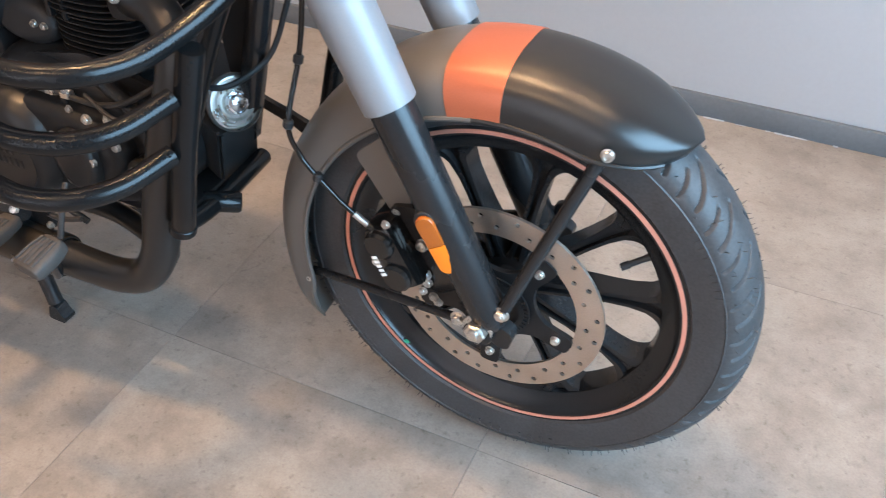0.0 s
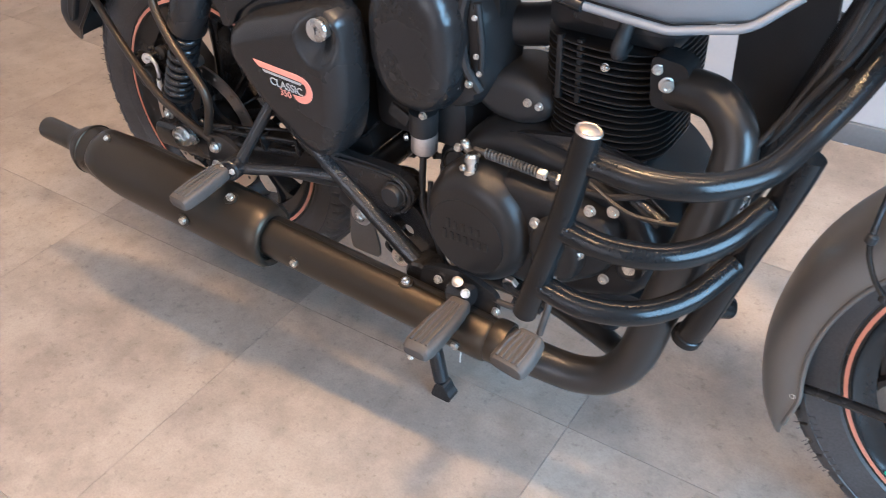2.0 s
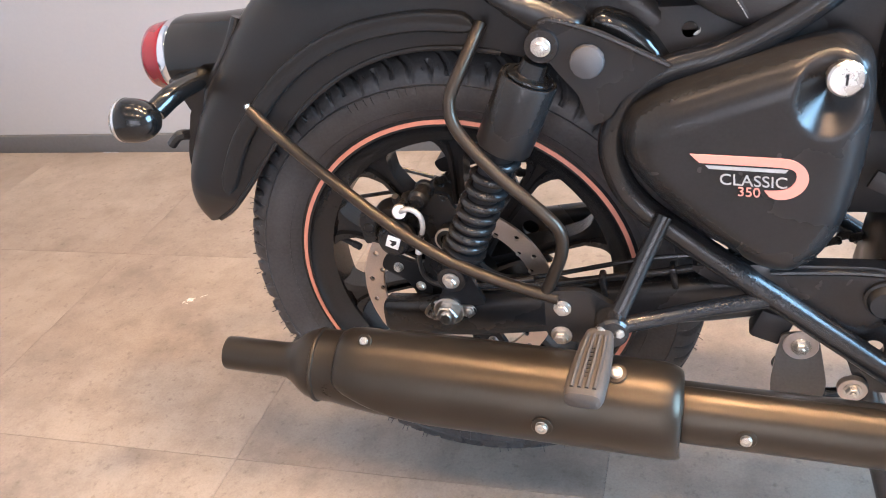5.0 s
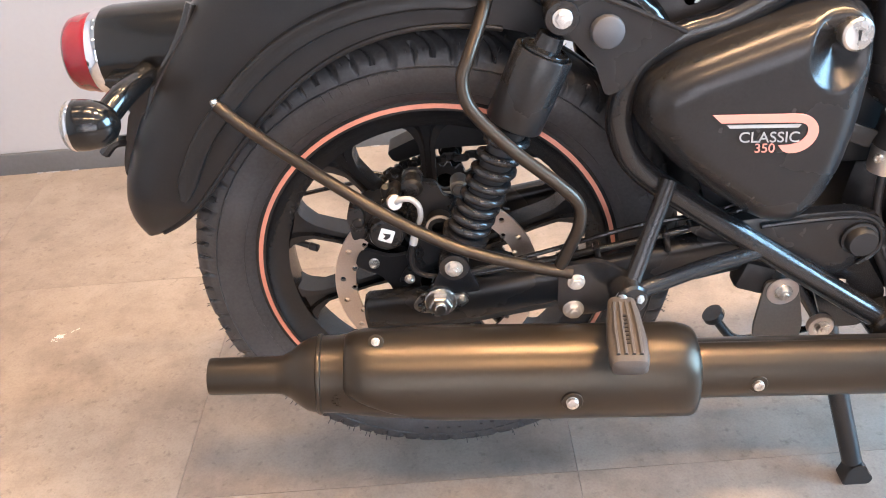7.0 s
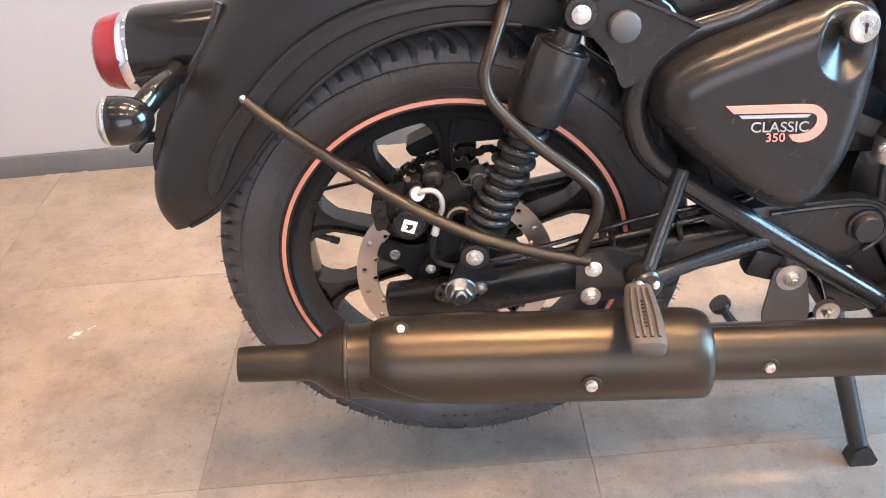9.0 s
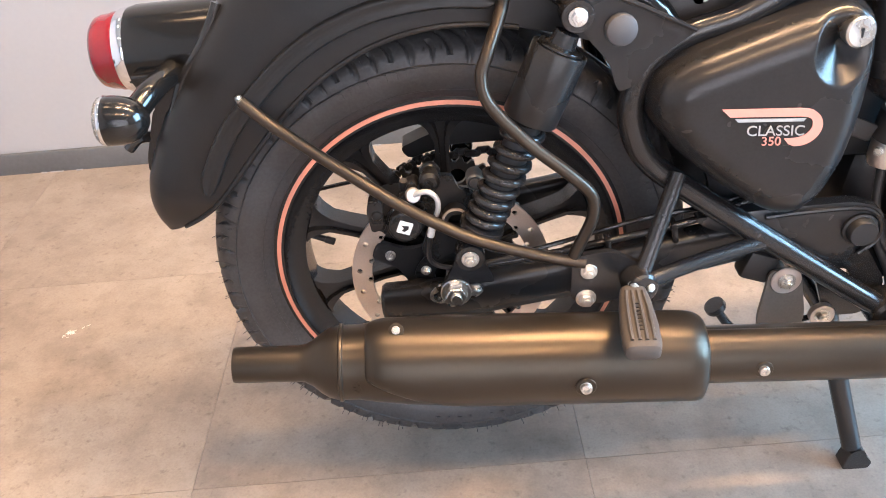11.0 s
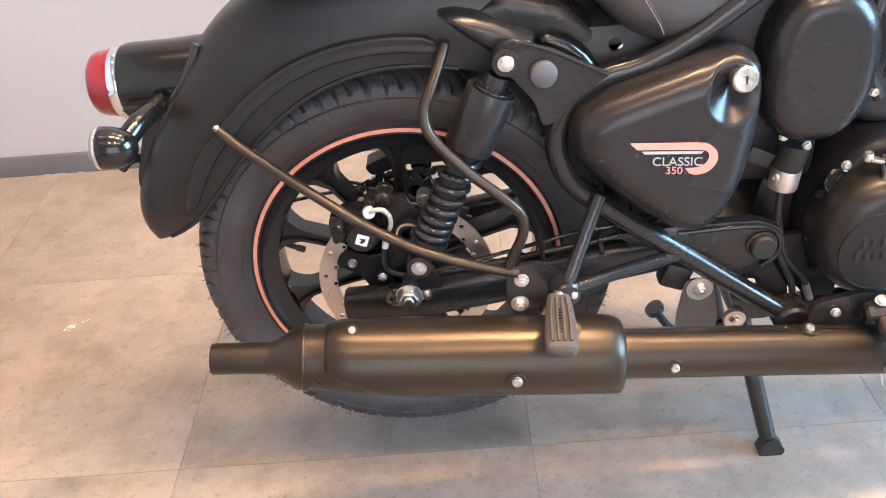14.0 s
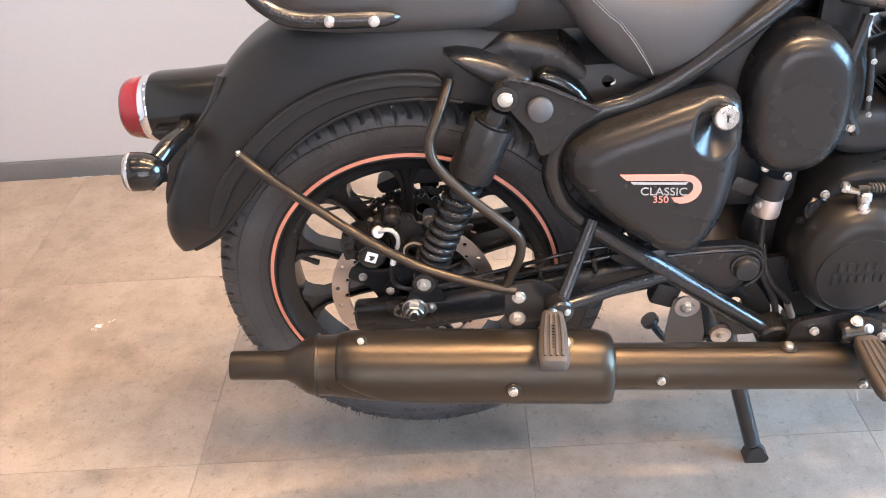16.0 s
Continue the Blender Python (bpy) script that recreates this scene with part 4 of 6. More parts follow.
part("plate_holder", plate(round_poly([(-0.300, 0.600), (-0.327, 0.594), (-0.350, 0.530), (-0.352, 0.512), (-0.340, 0.508), (-0.325, 0.530)], 0.008), -0.055, 0.055), BLACK, bike, "black number plate holder under the tail lamp")
mount = part("lamp_mount", plate(round_poly([(-0.262, 0.645), (-0.337, 0.640), (-0.343, 0.630), (-0.333, 0.622), (-0.322, 0.592), (-0.292, 0.592)], 0.007), -0.060, 0.060), BLACK, bike, "stepped black plastic lamp mount")
part("mount_lip", tube([(-0.226, -0.054, 0.712), (-0.236, -0.058, 0.692), (-0.252, -0.061, 0.667), (-0.281, -0.062, 0.630), (-0.297, -0.062, 0.598), (-0.322, -0.060, 0.545)], 0.0062, 10, 5), BLACK, mount)
part("mount_ledge", box((-0.302, -0.028, 0.636), (0.075, 0.075, 0.006), 0.002), BLACK, mount)
part("plate_tab", tube([(-0.340, -0.045, 0.555), (-0.352, -0.060, 0.56), (-0.366, -0.062, 0.548)], 0.007, 8, 4), BLACK, bike)
for s in (-1, 1):
    c = Vector((-0.320, s * 0.167, 0.629 if s < 0 else 0.60))
    ax = Vector((-1, 0, 0.04))
    ind = along(c, ax, [(0, -0.0275), (0.0075, -0.0262), (0.0140, -0.0225), (0.0195, -0.0165), (0.0238, -0.0080), (0.0258, 0.002), (0.0263, 0.010), (0.0261, 0.0165), (0.0250, 0.018), (0, 0.018)], GLOSS, "indicator", bike, "gloss black bullet indicator with a clear lens", 44)
    along(c, ax, [(0.0240, 0.0158), (0.0263, 0.0162), (0.0266, 0.0180), (0.0260, 0.0196), (0.0240, 0.0196)], CHROME, "rim", ind)
    along(c, ax, [(0.0254, 0.0192), (0.0252, 0.0222), (0.0230, 0.0246), (0.0130, 0.0262), (0, 0.0266)], CLEAR, "lens", ind, "clear lens")
    part("stem", tube([(-0.312, s * 0.142, 0.630), (-0.300, s * 0.115, 0.640), (-0.292, s * 0.06, 0.640)], 0.0135, 12, 4), GLOSS, ind)

# ---- silencer and exhaust ----
MA = Vector((1.0, 0.039, -0.088)).normalized()
def on_axis(x):
    return Vector((x, -0.232 + 0.039 * (x + 0.247), 0.342 - 0.090 * (x + 0.247)))
def lath_x(x0, prof, mat, name, parent, label="", seg=48):
    return part(name, lathe(prof, seg, tuple(on_axis(x0)), tuple(MA)), mat, parent, label)
sil = lath_x(-0.249, [(0.0175, 0.012), (0.0180, 0.0), (0.0203, 0.0), (0.0210, 0.003), (0.0212, 0.074), (0.0222, 0.082), (0.0275, 0.092), (0.0350, 0.101), (0.0405, 0.110), (0.0430, 0.118), (0.0436, 0.1215), (0.0455, 0.1225), (0.0460, 0.1245), (0.0455, 0.1265), (0.0438, 0.1275), (0.0440, 0.145), (0.0470, 0.165), (0.0510, 0.20), (0.0532, 0.25), (0.0515, 0.49), (0.050, 0.52), (0.0415, 0.540), (0.034, 0.544), (0, 0.544)], EXHAUST, "silencer", bike, "matte black silencer with a heat shield")
part("outlet", lathe([(0, 0.02), (0.0170, 0.02), (0.0180, 0.001)], 32, tuple(on_axis(-0.249)), tuple(MA)), PLASTIC, sil)
# Heat shield: a shell over the outer and upper side.
def shell(x0, x1, r, a0, a1, name, parent, mat, label, thick=0.003, round_end=0.03, seg=30, taper=0.0, lip=0.014, slant=0.0):
    rings = []
    nx = 26
    ref = MA.cross(Vector((0, -1, 0))).normalized()
    out = Vector((0, -1, 0)) - MA * MA.dot(Vector((0, -1, 0)))
    for i in range(nx + 1):
        t = i / nx
        x = x0 + (x1 - x0) * (0.5 - 0.5 * math.cos(math.pi * t))
        d = min(x - x0, x1 - x)
        u = max(0, 1 - d / round_end)
        rr = r - lip * (1 - math.sqrt(max(0, 1 - u * u))) - taper * (1 - t)
        ring = []
        for k in range(seg + 1):
            a = radians(a0 + (a1 - a0) * k / seg)
            e = min(k, seg - k) / seg
            rk = rr - 0.004 * max(0, 1 - e / 0.05)
            xa = x + slant * (1 - t) * max(0.0, min(1.0, (15 - math.degrees(a)) / 65)) ** 1.4
            ring.append(on_axis(xa) + (out * math.cos(a) - ref * math.sin(a)) * rk)
        inner = [p + (on_axis(p.x) - p) * (thick / rr) for p in ring]
        rings.append(ring + inner[::-1])
    return part(name, loft(bmesh.new(), rings), mat, parent, label, 45)
shell(-0.098, 0.298, 0.0570, -112, 118, "heat_shield", sil, EXHAUST, "matte black pressed heat shield", taper=0.002, round_end=0.030, lip=0.012, slant=0.12)
part("shield_lip", lathe([(0.033, 0.0), (0.0475, 0.0), (0.050, 0.004), (0.0475, 0.008), (0.033, 0.008)], 40, tuple(on_axis(0.280)), tuple(MA)), EXHAUST, sil)
hp = part("exhaust_pipe", tube([(0.290, -0.2105, 0.2945, 0.0325), (0.45, -0.2045, 0.2807, 0.0325), (0.60, -0.199, 0.2675, 0.0325), (0.695, -0.195, 0.259, 0.0315), (0.73, -0.193, 0.256, 0.028), (0.785, -0.190, 0.252, 0.0265), (0.835, -0.186, 0.253, 0.0265), (0.880, -0.181, 0.272, 0.0265), (0.912, -0.175, 0.325, 0.0265), (0.932, -0.165, 0.42, 0.0265), (0.956, -0.150, 0.52, 0.0265), (0.970, -0.132, 0.590, 0.0255), (0.968, -0.116, 0.636, 0.025), (0.942, -0.102, 0.664, 0.025), (0.910, -0.092, 0.668, 0.025), (0.878, -0.080, 0.658, 0.025)], 0.03, 28, 7), CHAR, bike, "matte black exhaust pipe sweeping under the engine")
shell(0.292, 0.705, 0.0360, -108, 100, "pipe_shield", hp, EXHAUST, "matte black pipe heat shield", round_end=0.012, lip=0.004)
part("pipe_clamp", lathe([(0.030, -0.012), (0.0335, -0.012), (0.0345, -0.009), (0.0345, 0.009), (0.0335, 0.012), (0.03, 0.012)], 32, (0.716, -0.194, 0.2575), tuple(MA)), EXHAUST, hp)
part("link_pipe", tube([(0.60, -0.07, 0.25), (0.72, -0.075, 0.258), (0.80, -0.09, 0.252), (0.86, -0.115, 0.258), (0.89, -0.15, 0.28)], 0.017, 14, 5), CHAR, hp)
for p, r, ax in (((-0.056, -0.2375, 0.3805), 0.0062, (0.0, -0.75, 0.66)), ((0.154, -0.274, 0.309), 0.0085, (0, -1, 0.03)), ((0.367, -0.243, 0.289), 0.0080, (0, -1, 0.03)), ((0.557, -0.204, 0.307), 0.0085, (0, -0.1, 1)), ((0.231, -0.230, 0.355), 0.0085, (0, -0.35, 0.9)), ((0.662, -0.231, 0.255), 0.0080, (0, -1, -0.2))):
    part("screw_washer", lathe(disc_profile(r * 1.4, -0.001, 0.0012, 0.0005), 18, p, ax), EXHAUST, sil)
    bolt(p, r, sil, ax, CAPS)
# Faint moulded marks on the silencer, too small to read.
bm = bmesh.new()
def stamp(x, ang, w, h):
    c = on_axis(x) + Vector((0, -math.cos(ang), math.sin(ang))) * 0.0443
    box(tuple(c), (w, 0.0009, h), 0, (math.degrees(-ang), 0, 0), bm)
for k in range(14):
    a = 2 * math.pi * k / 14
    stamp(-0.098 + 0.0095 * math.cos(a), -0.02 + 0.0095 / 0.0443 * math.sin(a), 0.0034, 0.0012)
for x, w in ((-0.102, 0.0022), (-0.098, 0.0012), (-0.094, 0.0012), (-0.080, 0.0030), (-0.0755, 0.0022), (-0.071, 0.0030)):
    stamp(x, -0.02, w, 0.0075)
tagged(part("stamped_mark", bm, EXHAUST, sil), kind="stuff")

# ---- rear shock absorbers ----
for s in (-1, 1):
    a, b = Vector((0.034, s * 0.150, 0.421)), Vector((0.159, s * 0.141, 0.697))
    ax = (b - a).normalized()
    L = (b - a).length
    sh = part("shock_absorber", lathe([(0.010, 0.0), (0.012, 0.03), (0.024, 0.032), (0.027, 0.036), (0.027, 0.042), (0.012, 0.044), (0.0075, 0.05), (0.0075, L - 0.03), (0, L - 0.03)], 28, tuple(a), tuple(ax)), BLACK, bike, "black rear shock absorber with an open coil spring")
    part("shock_cover", lathe([(0.026, L * 0.60), (0.0295, L * 0.598), (0.0308, L * 0.605), (0.0308, L * 0.862), (0.0298, L * 0.869), (0.0285, L * 0.870), (0.0278, L * 0.866), (0.0205, L * 0.862), (0.0195, L * 0.880), (0.0150, L * 0.885), (0.0135, L * 0.93), (0, L * 0.935)], 36, tuple(a), tuple(ax)), MATTE, sh, "matte black upper shock cover")
    part("shock_collar", lathe([(0.020, L * 0.868), (0.0252, L * 0.868), (0.0255, L * 0.874), (0.0245, L * 0.880), (0.019, L * 0.884)], 24, tuple(a), tuple(ax)), GLOSS, sh)
    side = ax.cross(Vector((0, 1, 0))).normalized()
    up = ax.cross(side)
    turns, z0, z1 = 8.4, 0.048, L * 0.612
    pts = []
    for k in range(int(turns * 18) + 1):
        an = 2 * math.pi * k / 18
        h = z0 + (z1 - z0) * (0.72 * k / (turns * 18) + 0.28 * (k / (turns * 18)) ** 2)
        pts.append(a + ax * h + (side * math.cos(an) + up * math.sin(an)) * 0.0198)
    part("spring", tube(pts, 0.0054, 12, 1, straight=True), BLACK, sh, "glossy black coil spring")
    part("damper", lathe(disc_profile(0.0170, 0.035, L * 0.62), 20, tuple(a), tuple(ax)), PLASTIC, sh)
    for p in (a, b):
        part("eye", lathe([(0.0105, -0.014), (0.0165, -0.014), (0.0175, -0.012), (0.0175, 0.012), (0.0165, 0.014), (0.0105, 0.014)], 24, tuple(p)), BLACK, sh)
    for p, r in ((a, 0.0100), (b, 0.0095)):
        bolt(tuple(p + Vector((0, s * 0.014, 0))), r, sh, (0, s, 0))

# ---- swingarm, chain ----
for s in (-1, 1):
    rings = []
    for x, lo, hi, k in ((-0.083, 0.312, 0.338, 0.6), (-0.081, 0.304, 0.346, 0.9), (-0.076, 0.300, 0.350, 1.0), (0.0, 0.300, 0.353, 1.0), (0.05, 0.303, 0.360, 1.0), (0.16, 0.320, 0.377, 1.0), (0.33, 0.347, 0.407, 1.0), (0.50, 0.384, 0.430, 1.0), (0.515, 0.395, 0.425, 0.8)):
        ring = []
        for n in range(24):
            c, d = math.cos(2 * math.pi * n / 24), math.sin(2 * math.pi * n / 24)
            ring.append((x, s * 0.105 + 0.0175 * k * math.copysign(abs(c) ** 0.62, c), (lo + hi) / 2 + (hi - lo) / 2 * math.copysign(abs(d) ** 0.62, d)))
        rings.append(ring)
    part("swingarm", loft(bmesh.new(), rings), MATTE, bike, "black rounded box-section swingarm", 60)
    part("shock_lug", plate(round_poly([(-0.004, 0.362), (0.064, 0.364), (0.058, 0.378), (0.048, 0.405), (0.045, 0.432), (0.020, 0.434), (0.018, 0.402), (0.006, 0.376)], 0.012), s * 0.128 - 0.004, s * 0.128 + 0.004), BLACK, bike)
part("cross_tube", rod((0.42, -0.12, 0.40), (0.42, 0.12, 0.40), 0.02), MATTE, bike)
# Brake hose and cable ties along the top of the arm.
hose = part("brake_hose", tube([(0.03, -0.108, 0.372), (0.12, -0.112, 0.384), (0.22, -0.113, 0.402), (0.30, -0.113, 0.418), (0.36, -0.112, 0.436), (0.40, -0.108, 0.462), (0.41, -0.10, 0.50)], 0.0046, 10, 6), BLACK, bike, "glossy black brake hose")
part("sensor_cable", tube([(0.05, -0.098, 0.372), (0.14, -0.100, 0.392), (0.25, -0.100, 0.420), (0.33, -0.098, 0.430), (0.40, -0.098, 0.452), (0.44, -0.095, 0.49)], 0.0030, 8, 6), BLACK, bike)
for x, z in ((0.205, 0.396), (0.285, 0.412), (0.345, 0.425)):
    part("hose_clip", box((x, -0.1135, z - 0.004), (0.008, 0.019, 0.030), 0.003, (0, -9, 0)), BLACK, hose)
sp = [(RA[0] + (0.104 if k % 4 < 2 else 0.097) * math.cos(2 * math.pi * k / 152), RA[1] + (0.104 if k % 4 < 2 else 0.097) * math.sin(2 * math.pi * k / 152)) for k in range(152)]
part("sprocket", plate(sp, 0.056, 0.062, [circle(*RA, 0.05, 32)] + [circle(RA[0] + 0.076 * math.cos(a), RA[1] + 0.076 * math.sin(a), 0.012, 14) for a in (0.3, 1.35, 2.4, 3.45, 4.5, 5.54)]), CHAIN, rw, "toothed rear chain sprocket")
bm = bmesh.new()
for k in range(27):
    a = radians(88 + 7.0 * k)
    x, z = RA[0] + 0.1075 * math.cos(a), RA[1] + 0.1075 * math.sin(a)
    box((x, 0.059 + (0.004 if k % 2 else -0.004), z), (0.011, 0.002, 0.017), 0.002, (0, -math.degrees(a), 0), bm, 1)
    lathe(disc_profile(0.0042, -0.008, 0.008, 0.001), 8, (x, 0.059, z), bm=bm)
for za, zb in ((RA[1] + 0.1075, 0.46), (RA[1] - 0.1075, 0.39)):
    for k in range(38):
        t = k / 38
        x, z = RA[0] + 0.01 + t * 0.57, za + (zb - za) * t
        box((x, 0.059 + (0.004 if k % 2 else -0.004), z), (0.019, 0.002, 0.011), 0.002, (0, -math.degrees(math.atan2(zb - za, 0.57)), 0), bm, 1)
        lathe(disc_profile(0.004, -0.007, 0.007, 0.001), 8, (x + 0.0075, 0.059, z), bm=bm)
tagged(part("chain", bm, CHAIN, bike, "dark steel drive chain"), kind="stuff")
part("chain_guard", plate(round_poly([(-0.05, 0.462), (0.02, 0.492), (0.12, 0.510), (0.32, 0.515), (0.44, 0.515), (0.44, 0.47), (0.12, 0.462), (0.02, 0.462), (-0.04, 0.445)], 0.008), 0.062, 0.098), PLASTIC, bike, "black chain guard")
part("inner_guard", plate(round_poly([(0.23, 0.62), (0.30, 0.62), (0.40, 0.50), (0.42, 0.42), (0.36, 0.40), (0.335, 0.44), (0.31, 0.53)], 0.02), -0.085, 0.085), PLASTIC, bike, "black plastic inner mudguard")
part("tyre_hugger", tube([(0.33, 0, 0.43), (0.335, 0, 0.50), (0.30, 0, 0.58), (0.24, 0, 0.66)], 0.03, 12, 5, flat=2.4), PLASTIC, bike)

# ---- frame tubes ----
for s in (-1, 1):
    fr = part("frame_tube", tube([(0.56, s * 0.115, 0.835), (0.472, s * 0.130, 0.772), (0.434, s * 0.130, 0.742), (0.381, s * 0.130, 0.703), (0.330, s * 0.130, 0.676), (0.28, s * 0.130, 0.662), (0.246, s * 0.130, 0.640), (0.226, s * 0.130, 0.605), (0.222, s * 0.131, 0.565), (0.243, s * 0.132, 0.518), (0.30, s * 0.135, 0.470), (0.40, s * 0.140, 0.397), (0.54, s * 0.147, 0.296)], 0.0145, 22, 12), BLACK, bike, "satin black frame tube")
    part("joint_knuckle", lathe(disc_profile(0.026, -0.022, 0.022, 0.004), 24, (0.553, s * 0.146, 0.287)), BLACK, fr)
    part("frame_plate", plate(round_poly([(0.150, 0.706), (0.163, 0.724), (0.215, 0.708), (0.283, 0.672), (0.236, 0.640), (0.222, 0.617), (0.203, 0.610), (0.193, 0.644), (0.170, 0.672)], 0.008), s * 0.146 - 0.004, s * 0.146 + 0.004), MATTE, bike, "matte black frame gusset")
    part("gusset_lip", tube([(0.158, s * 0.151, 0.720), (0.172, s * 0.1515, 0.7215), (0.215, s * 0.1515, 0.7065), (0.281, s * 0.151, 0.6725)], 0.0028, 8, 4), MATTE, bike)
    part("frame_cap", lathe([(0.0145, -0.004), (0.0170, -0.003), (0.0172, 0.004), (0.0160, 0.0085), (0.0135, 0.0100), (0.0, 0.0106)], 14, (0.203, s * 0.151, 0.680), (0.06, s, 0.1)), CAPGREY, bike, "dark plastic frame plug")
    part("peg_tube", tube([(0.276, s * 0.146, 0.505), (0.258, s * 0.165, 0.467), (0.228, s * 0.196, 0.402)], 0.0095, 20, 12), BLACK, bike, "satin black footrest tube")
    part("peg_tube", tube([(0.397, s * 0.140, 0.402), (0.32, s * 0.164, 0.400), (0.236, s * 0.195, 0.394)], 0.0096, 14, 4), BLACK, bike)
    pv = part("pivot_plate", dome(round_poly([(0.30, 0.436), (0.39, 0.442), (0.494, 0.444), (0.526, 0.430), (0.532, 0.404), (0.516, 0.380), (0.478, 0.350), (0.40, 0.396), (0.32, 0.42)], 0.020), s * 0.120, s * 0.136, s * 0.140, 0.006, 0.012) if s < 0 else plate(round_poly([(0.40, 0.462), (0.505, 0.462), (0.545, 0.435), (0.512, 0.368), (0.47, 0.360)], 0.02), 0.12, 0.14), MATTE, bike, "matte black swingarm pivot plate")
    part("pivot_rim", tube([(0.385, s * 0.141, 0.434), (0.42, s * 0.141, 0.437), (0.486, s * 0.141, 0.4385), (0.513, s * 0.141, 0.430), (0.5255, s * 0.141, 0.408), (0.519, s * 0.141, 0.388), (0.503, s * 0.141, 0.374)], 0.0034, 8, 5), MATTE, pv)
    part("pivot_cap", lathe([(0.021, -0.004), (0.021, 0.003), (0.0178, 0.004), (0.0178, 0.011), (0.0155, 0.0145), (0.0, 0.0155)], 28, (0.499, s * 0.141, 0.409), (0, s, 0)), PLASTIC, pv, "round black pivot cap")
    # Grab rail beside the pillion seat.
    part("grab_rail", tube([(-0.205, s * 0.09, 0.9450, 0.0105), (-0.165, s * 0.125, 0.8800, 0.0105), (-0.135, s * 0.140, 0.8370, 0.0105), (-0.095, s * 0.146, 0.8150, 0.0105), (-0.04, s * 0.146, 0.8100, 0.0105), (0.005, s * 0.145, 0.8085, 0.0105), (0.024, s * 0.143, 0.8080, 0.008), (0.034, s * 0.140, 0.8075, 0.004)], 0.0105, 14, 6), BLACK, bike, "satin black grab rail")
for x, z in ((-0.050, 0.8120), (0.004, 0.8090)):
    bolt((x, -0.155, z), 0.0075, bike, data=CAPS)
# Bracket that carries silencer and footrest.
part("silencer_bracket", plate(round_poly([(0.150, 0.43), (0.195, 0.435), (0.235, 0.41), (0.228, 0.375), (0.185, 0.362), (0.148, 0.368)], 0.012), -0.190, -0.182), BLACK, bike)
bolt((0.169, -0.190, 0.4095), 0.0095, bike)
bolt((0.166, -0.190, 0.372), 0.0115, bike)
part("peg_knuckle", lathe(disc_profile(0.018, -0.016, 0.016, 0.003), 20, (0.224, -0.205, 0.398), (0.2, -1, 0.1)), BLACK, bike)
bolt((0.216, -0.218, 0.404), 0.007, bike, (-0.3, -0.9, 0.3))
bolt((0.233, -0.216, 0.400), 0.007, bike, (0.5, -0.9, 0.2))


def footrest(name, base, tip, wide, high, label, grooves=4):
    """A tapered rubber footrest with grooves on top."""
    b, t = Vector(base), Vector(tip)
    ax = (t - b).normalized()
    u = ax.cross(Vector((0, 0, 1))).normalized()
    v = u.cross(ax)
    L = (t - b).length
    rings = []
    for f, w, h in ((0, 0.62, 0.7), (0.04, 0.72, 0.9), (0.25, 0.88, 1.0), (0.6, 1.0, 1.0), (0.88, 1.0, 0.95), (0.97, 0.9, 0.8), (1.0, 0.72, 0.5)):
        ring = []
        for k in range(28):
            a = 2 * math.pi * k / 28
            ca, sa = math.cos(a), math.sin(a)
            x = math.copysign(abs(ca) ** 0.55, ca) * wide * w
            y = math.copysign(abs(sa) ** 0.55, sa) * high * h
            ring.append(b + ax * (L * f) + u * x + v * y)
        rings.append(ring)
    peg = part(name, loft(bmesh.new(), rings), PEG, bike, label)
    for g in range(grooves):
        off = (g - (grooves - 1) / 2) * wide * 1.5 / grooves
        part("tread_rib", tube([b + ax * L * 0.14 + u * off * 0.8 + v * high * 0.99, b + ax * L * 0.5 + u * off + v * high * 1.03, b + ax * L * 0.9 + u * off + v * high * 0.96], 0.0022, 6, 3), PEG, peg)
    return peg


rp = footrest("passenger_footrest", (0.214, -0.216, 0.396), (0.207, -0.315, 0.385), 0.0205, 0.013, "grey rubber passenger footrest, folded out")
bm = bmesh.new()
for k in range(8):
    box((0.2105 - 0.0004 * k, -0.252 - 0.0055 * k, 0.4060 - 0.0008 * k), (0.009, 0.003, 0.0012), 0, bm=bm)
tagged(part("moulded_mark", bm, PLASTIC, rp), kind="stuff")
rp2 = footrest("rider_footrest", (0.660, -0.208, 0.318), (0.660, -0.326, 0.316), 0.0225, 0.013, "grey rubber rider footrest")
bolt((0.652, -0.322, 0.306), 0.006, rp2, (0, -0.6, -1))

# Rear footrest guard tubes.
part("guard_stay", tube([(-0.209, -0.106, 0.615), (-0.17, -0.118, 0.582), (-0.05, -0.152, 0.50), (0.02, -0.170, 0.463), (0.065, -0.178, 0.446), (0.12, -0.184, 0.430), (0.165, -0.188, 0.420)], 0.0070, 20, 14), STAY, bike, "thin black tubular stay across the wheel")
part("guard_stay", tube([(0.088, -0.108, 0.708), (0.080, -0.125, 0.690), (0.066, -0.145, 0.662), (0.058, -0.155, 0.640), (0.066, -0.164, 0.612), (0.105, -0.176, 0.570), (0.150, -0.185, 0.532), (0.171, -0.188, 0.508), (0.172, -0.188, 0.480), (0.160, -0.186, 0.448), (0.152, -0.185, 0.428)], 0.0070, 20, 14), STAY, bike, "bent black tubular stay beside the shock")
part("guard_stay", tube([(-0.209, 0.106, 0.615), (-0.17, 0.118, 0.582), (-0.05, 0.152, 0.50), (0.02, 0.170, 0.463), (0.12, 0.184, 0.430), (0.165, 0.188, 0.420)], 0.0078, 10, 5), STAY, bike)
bolt((-0.211, -0.104, 0.617), 0.005, bike, (-0.6, -0.4, 0.6))


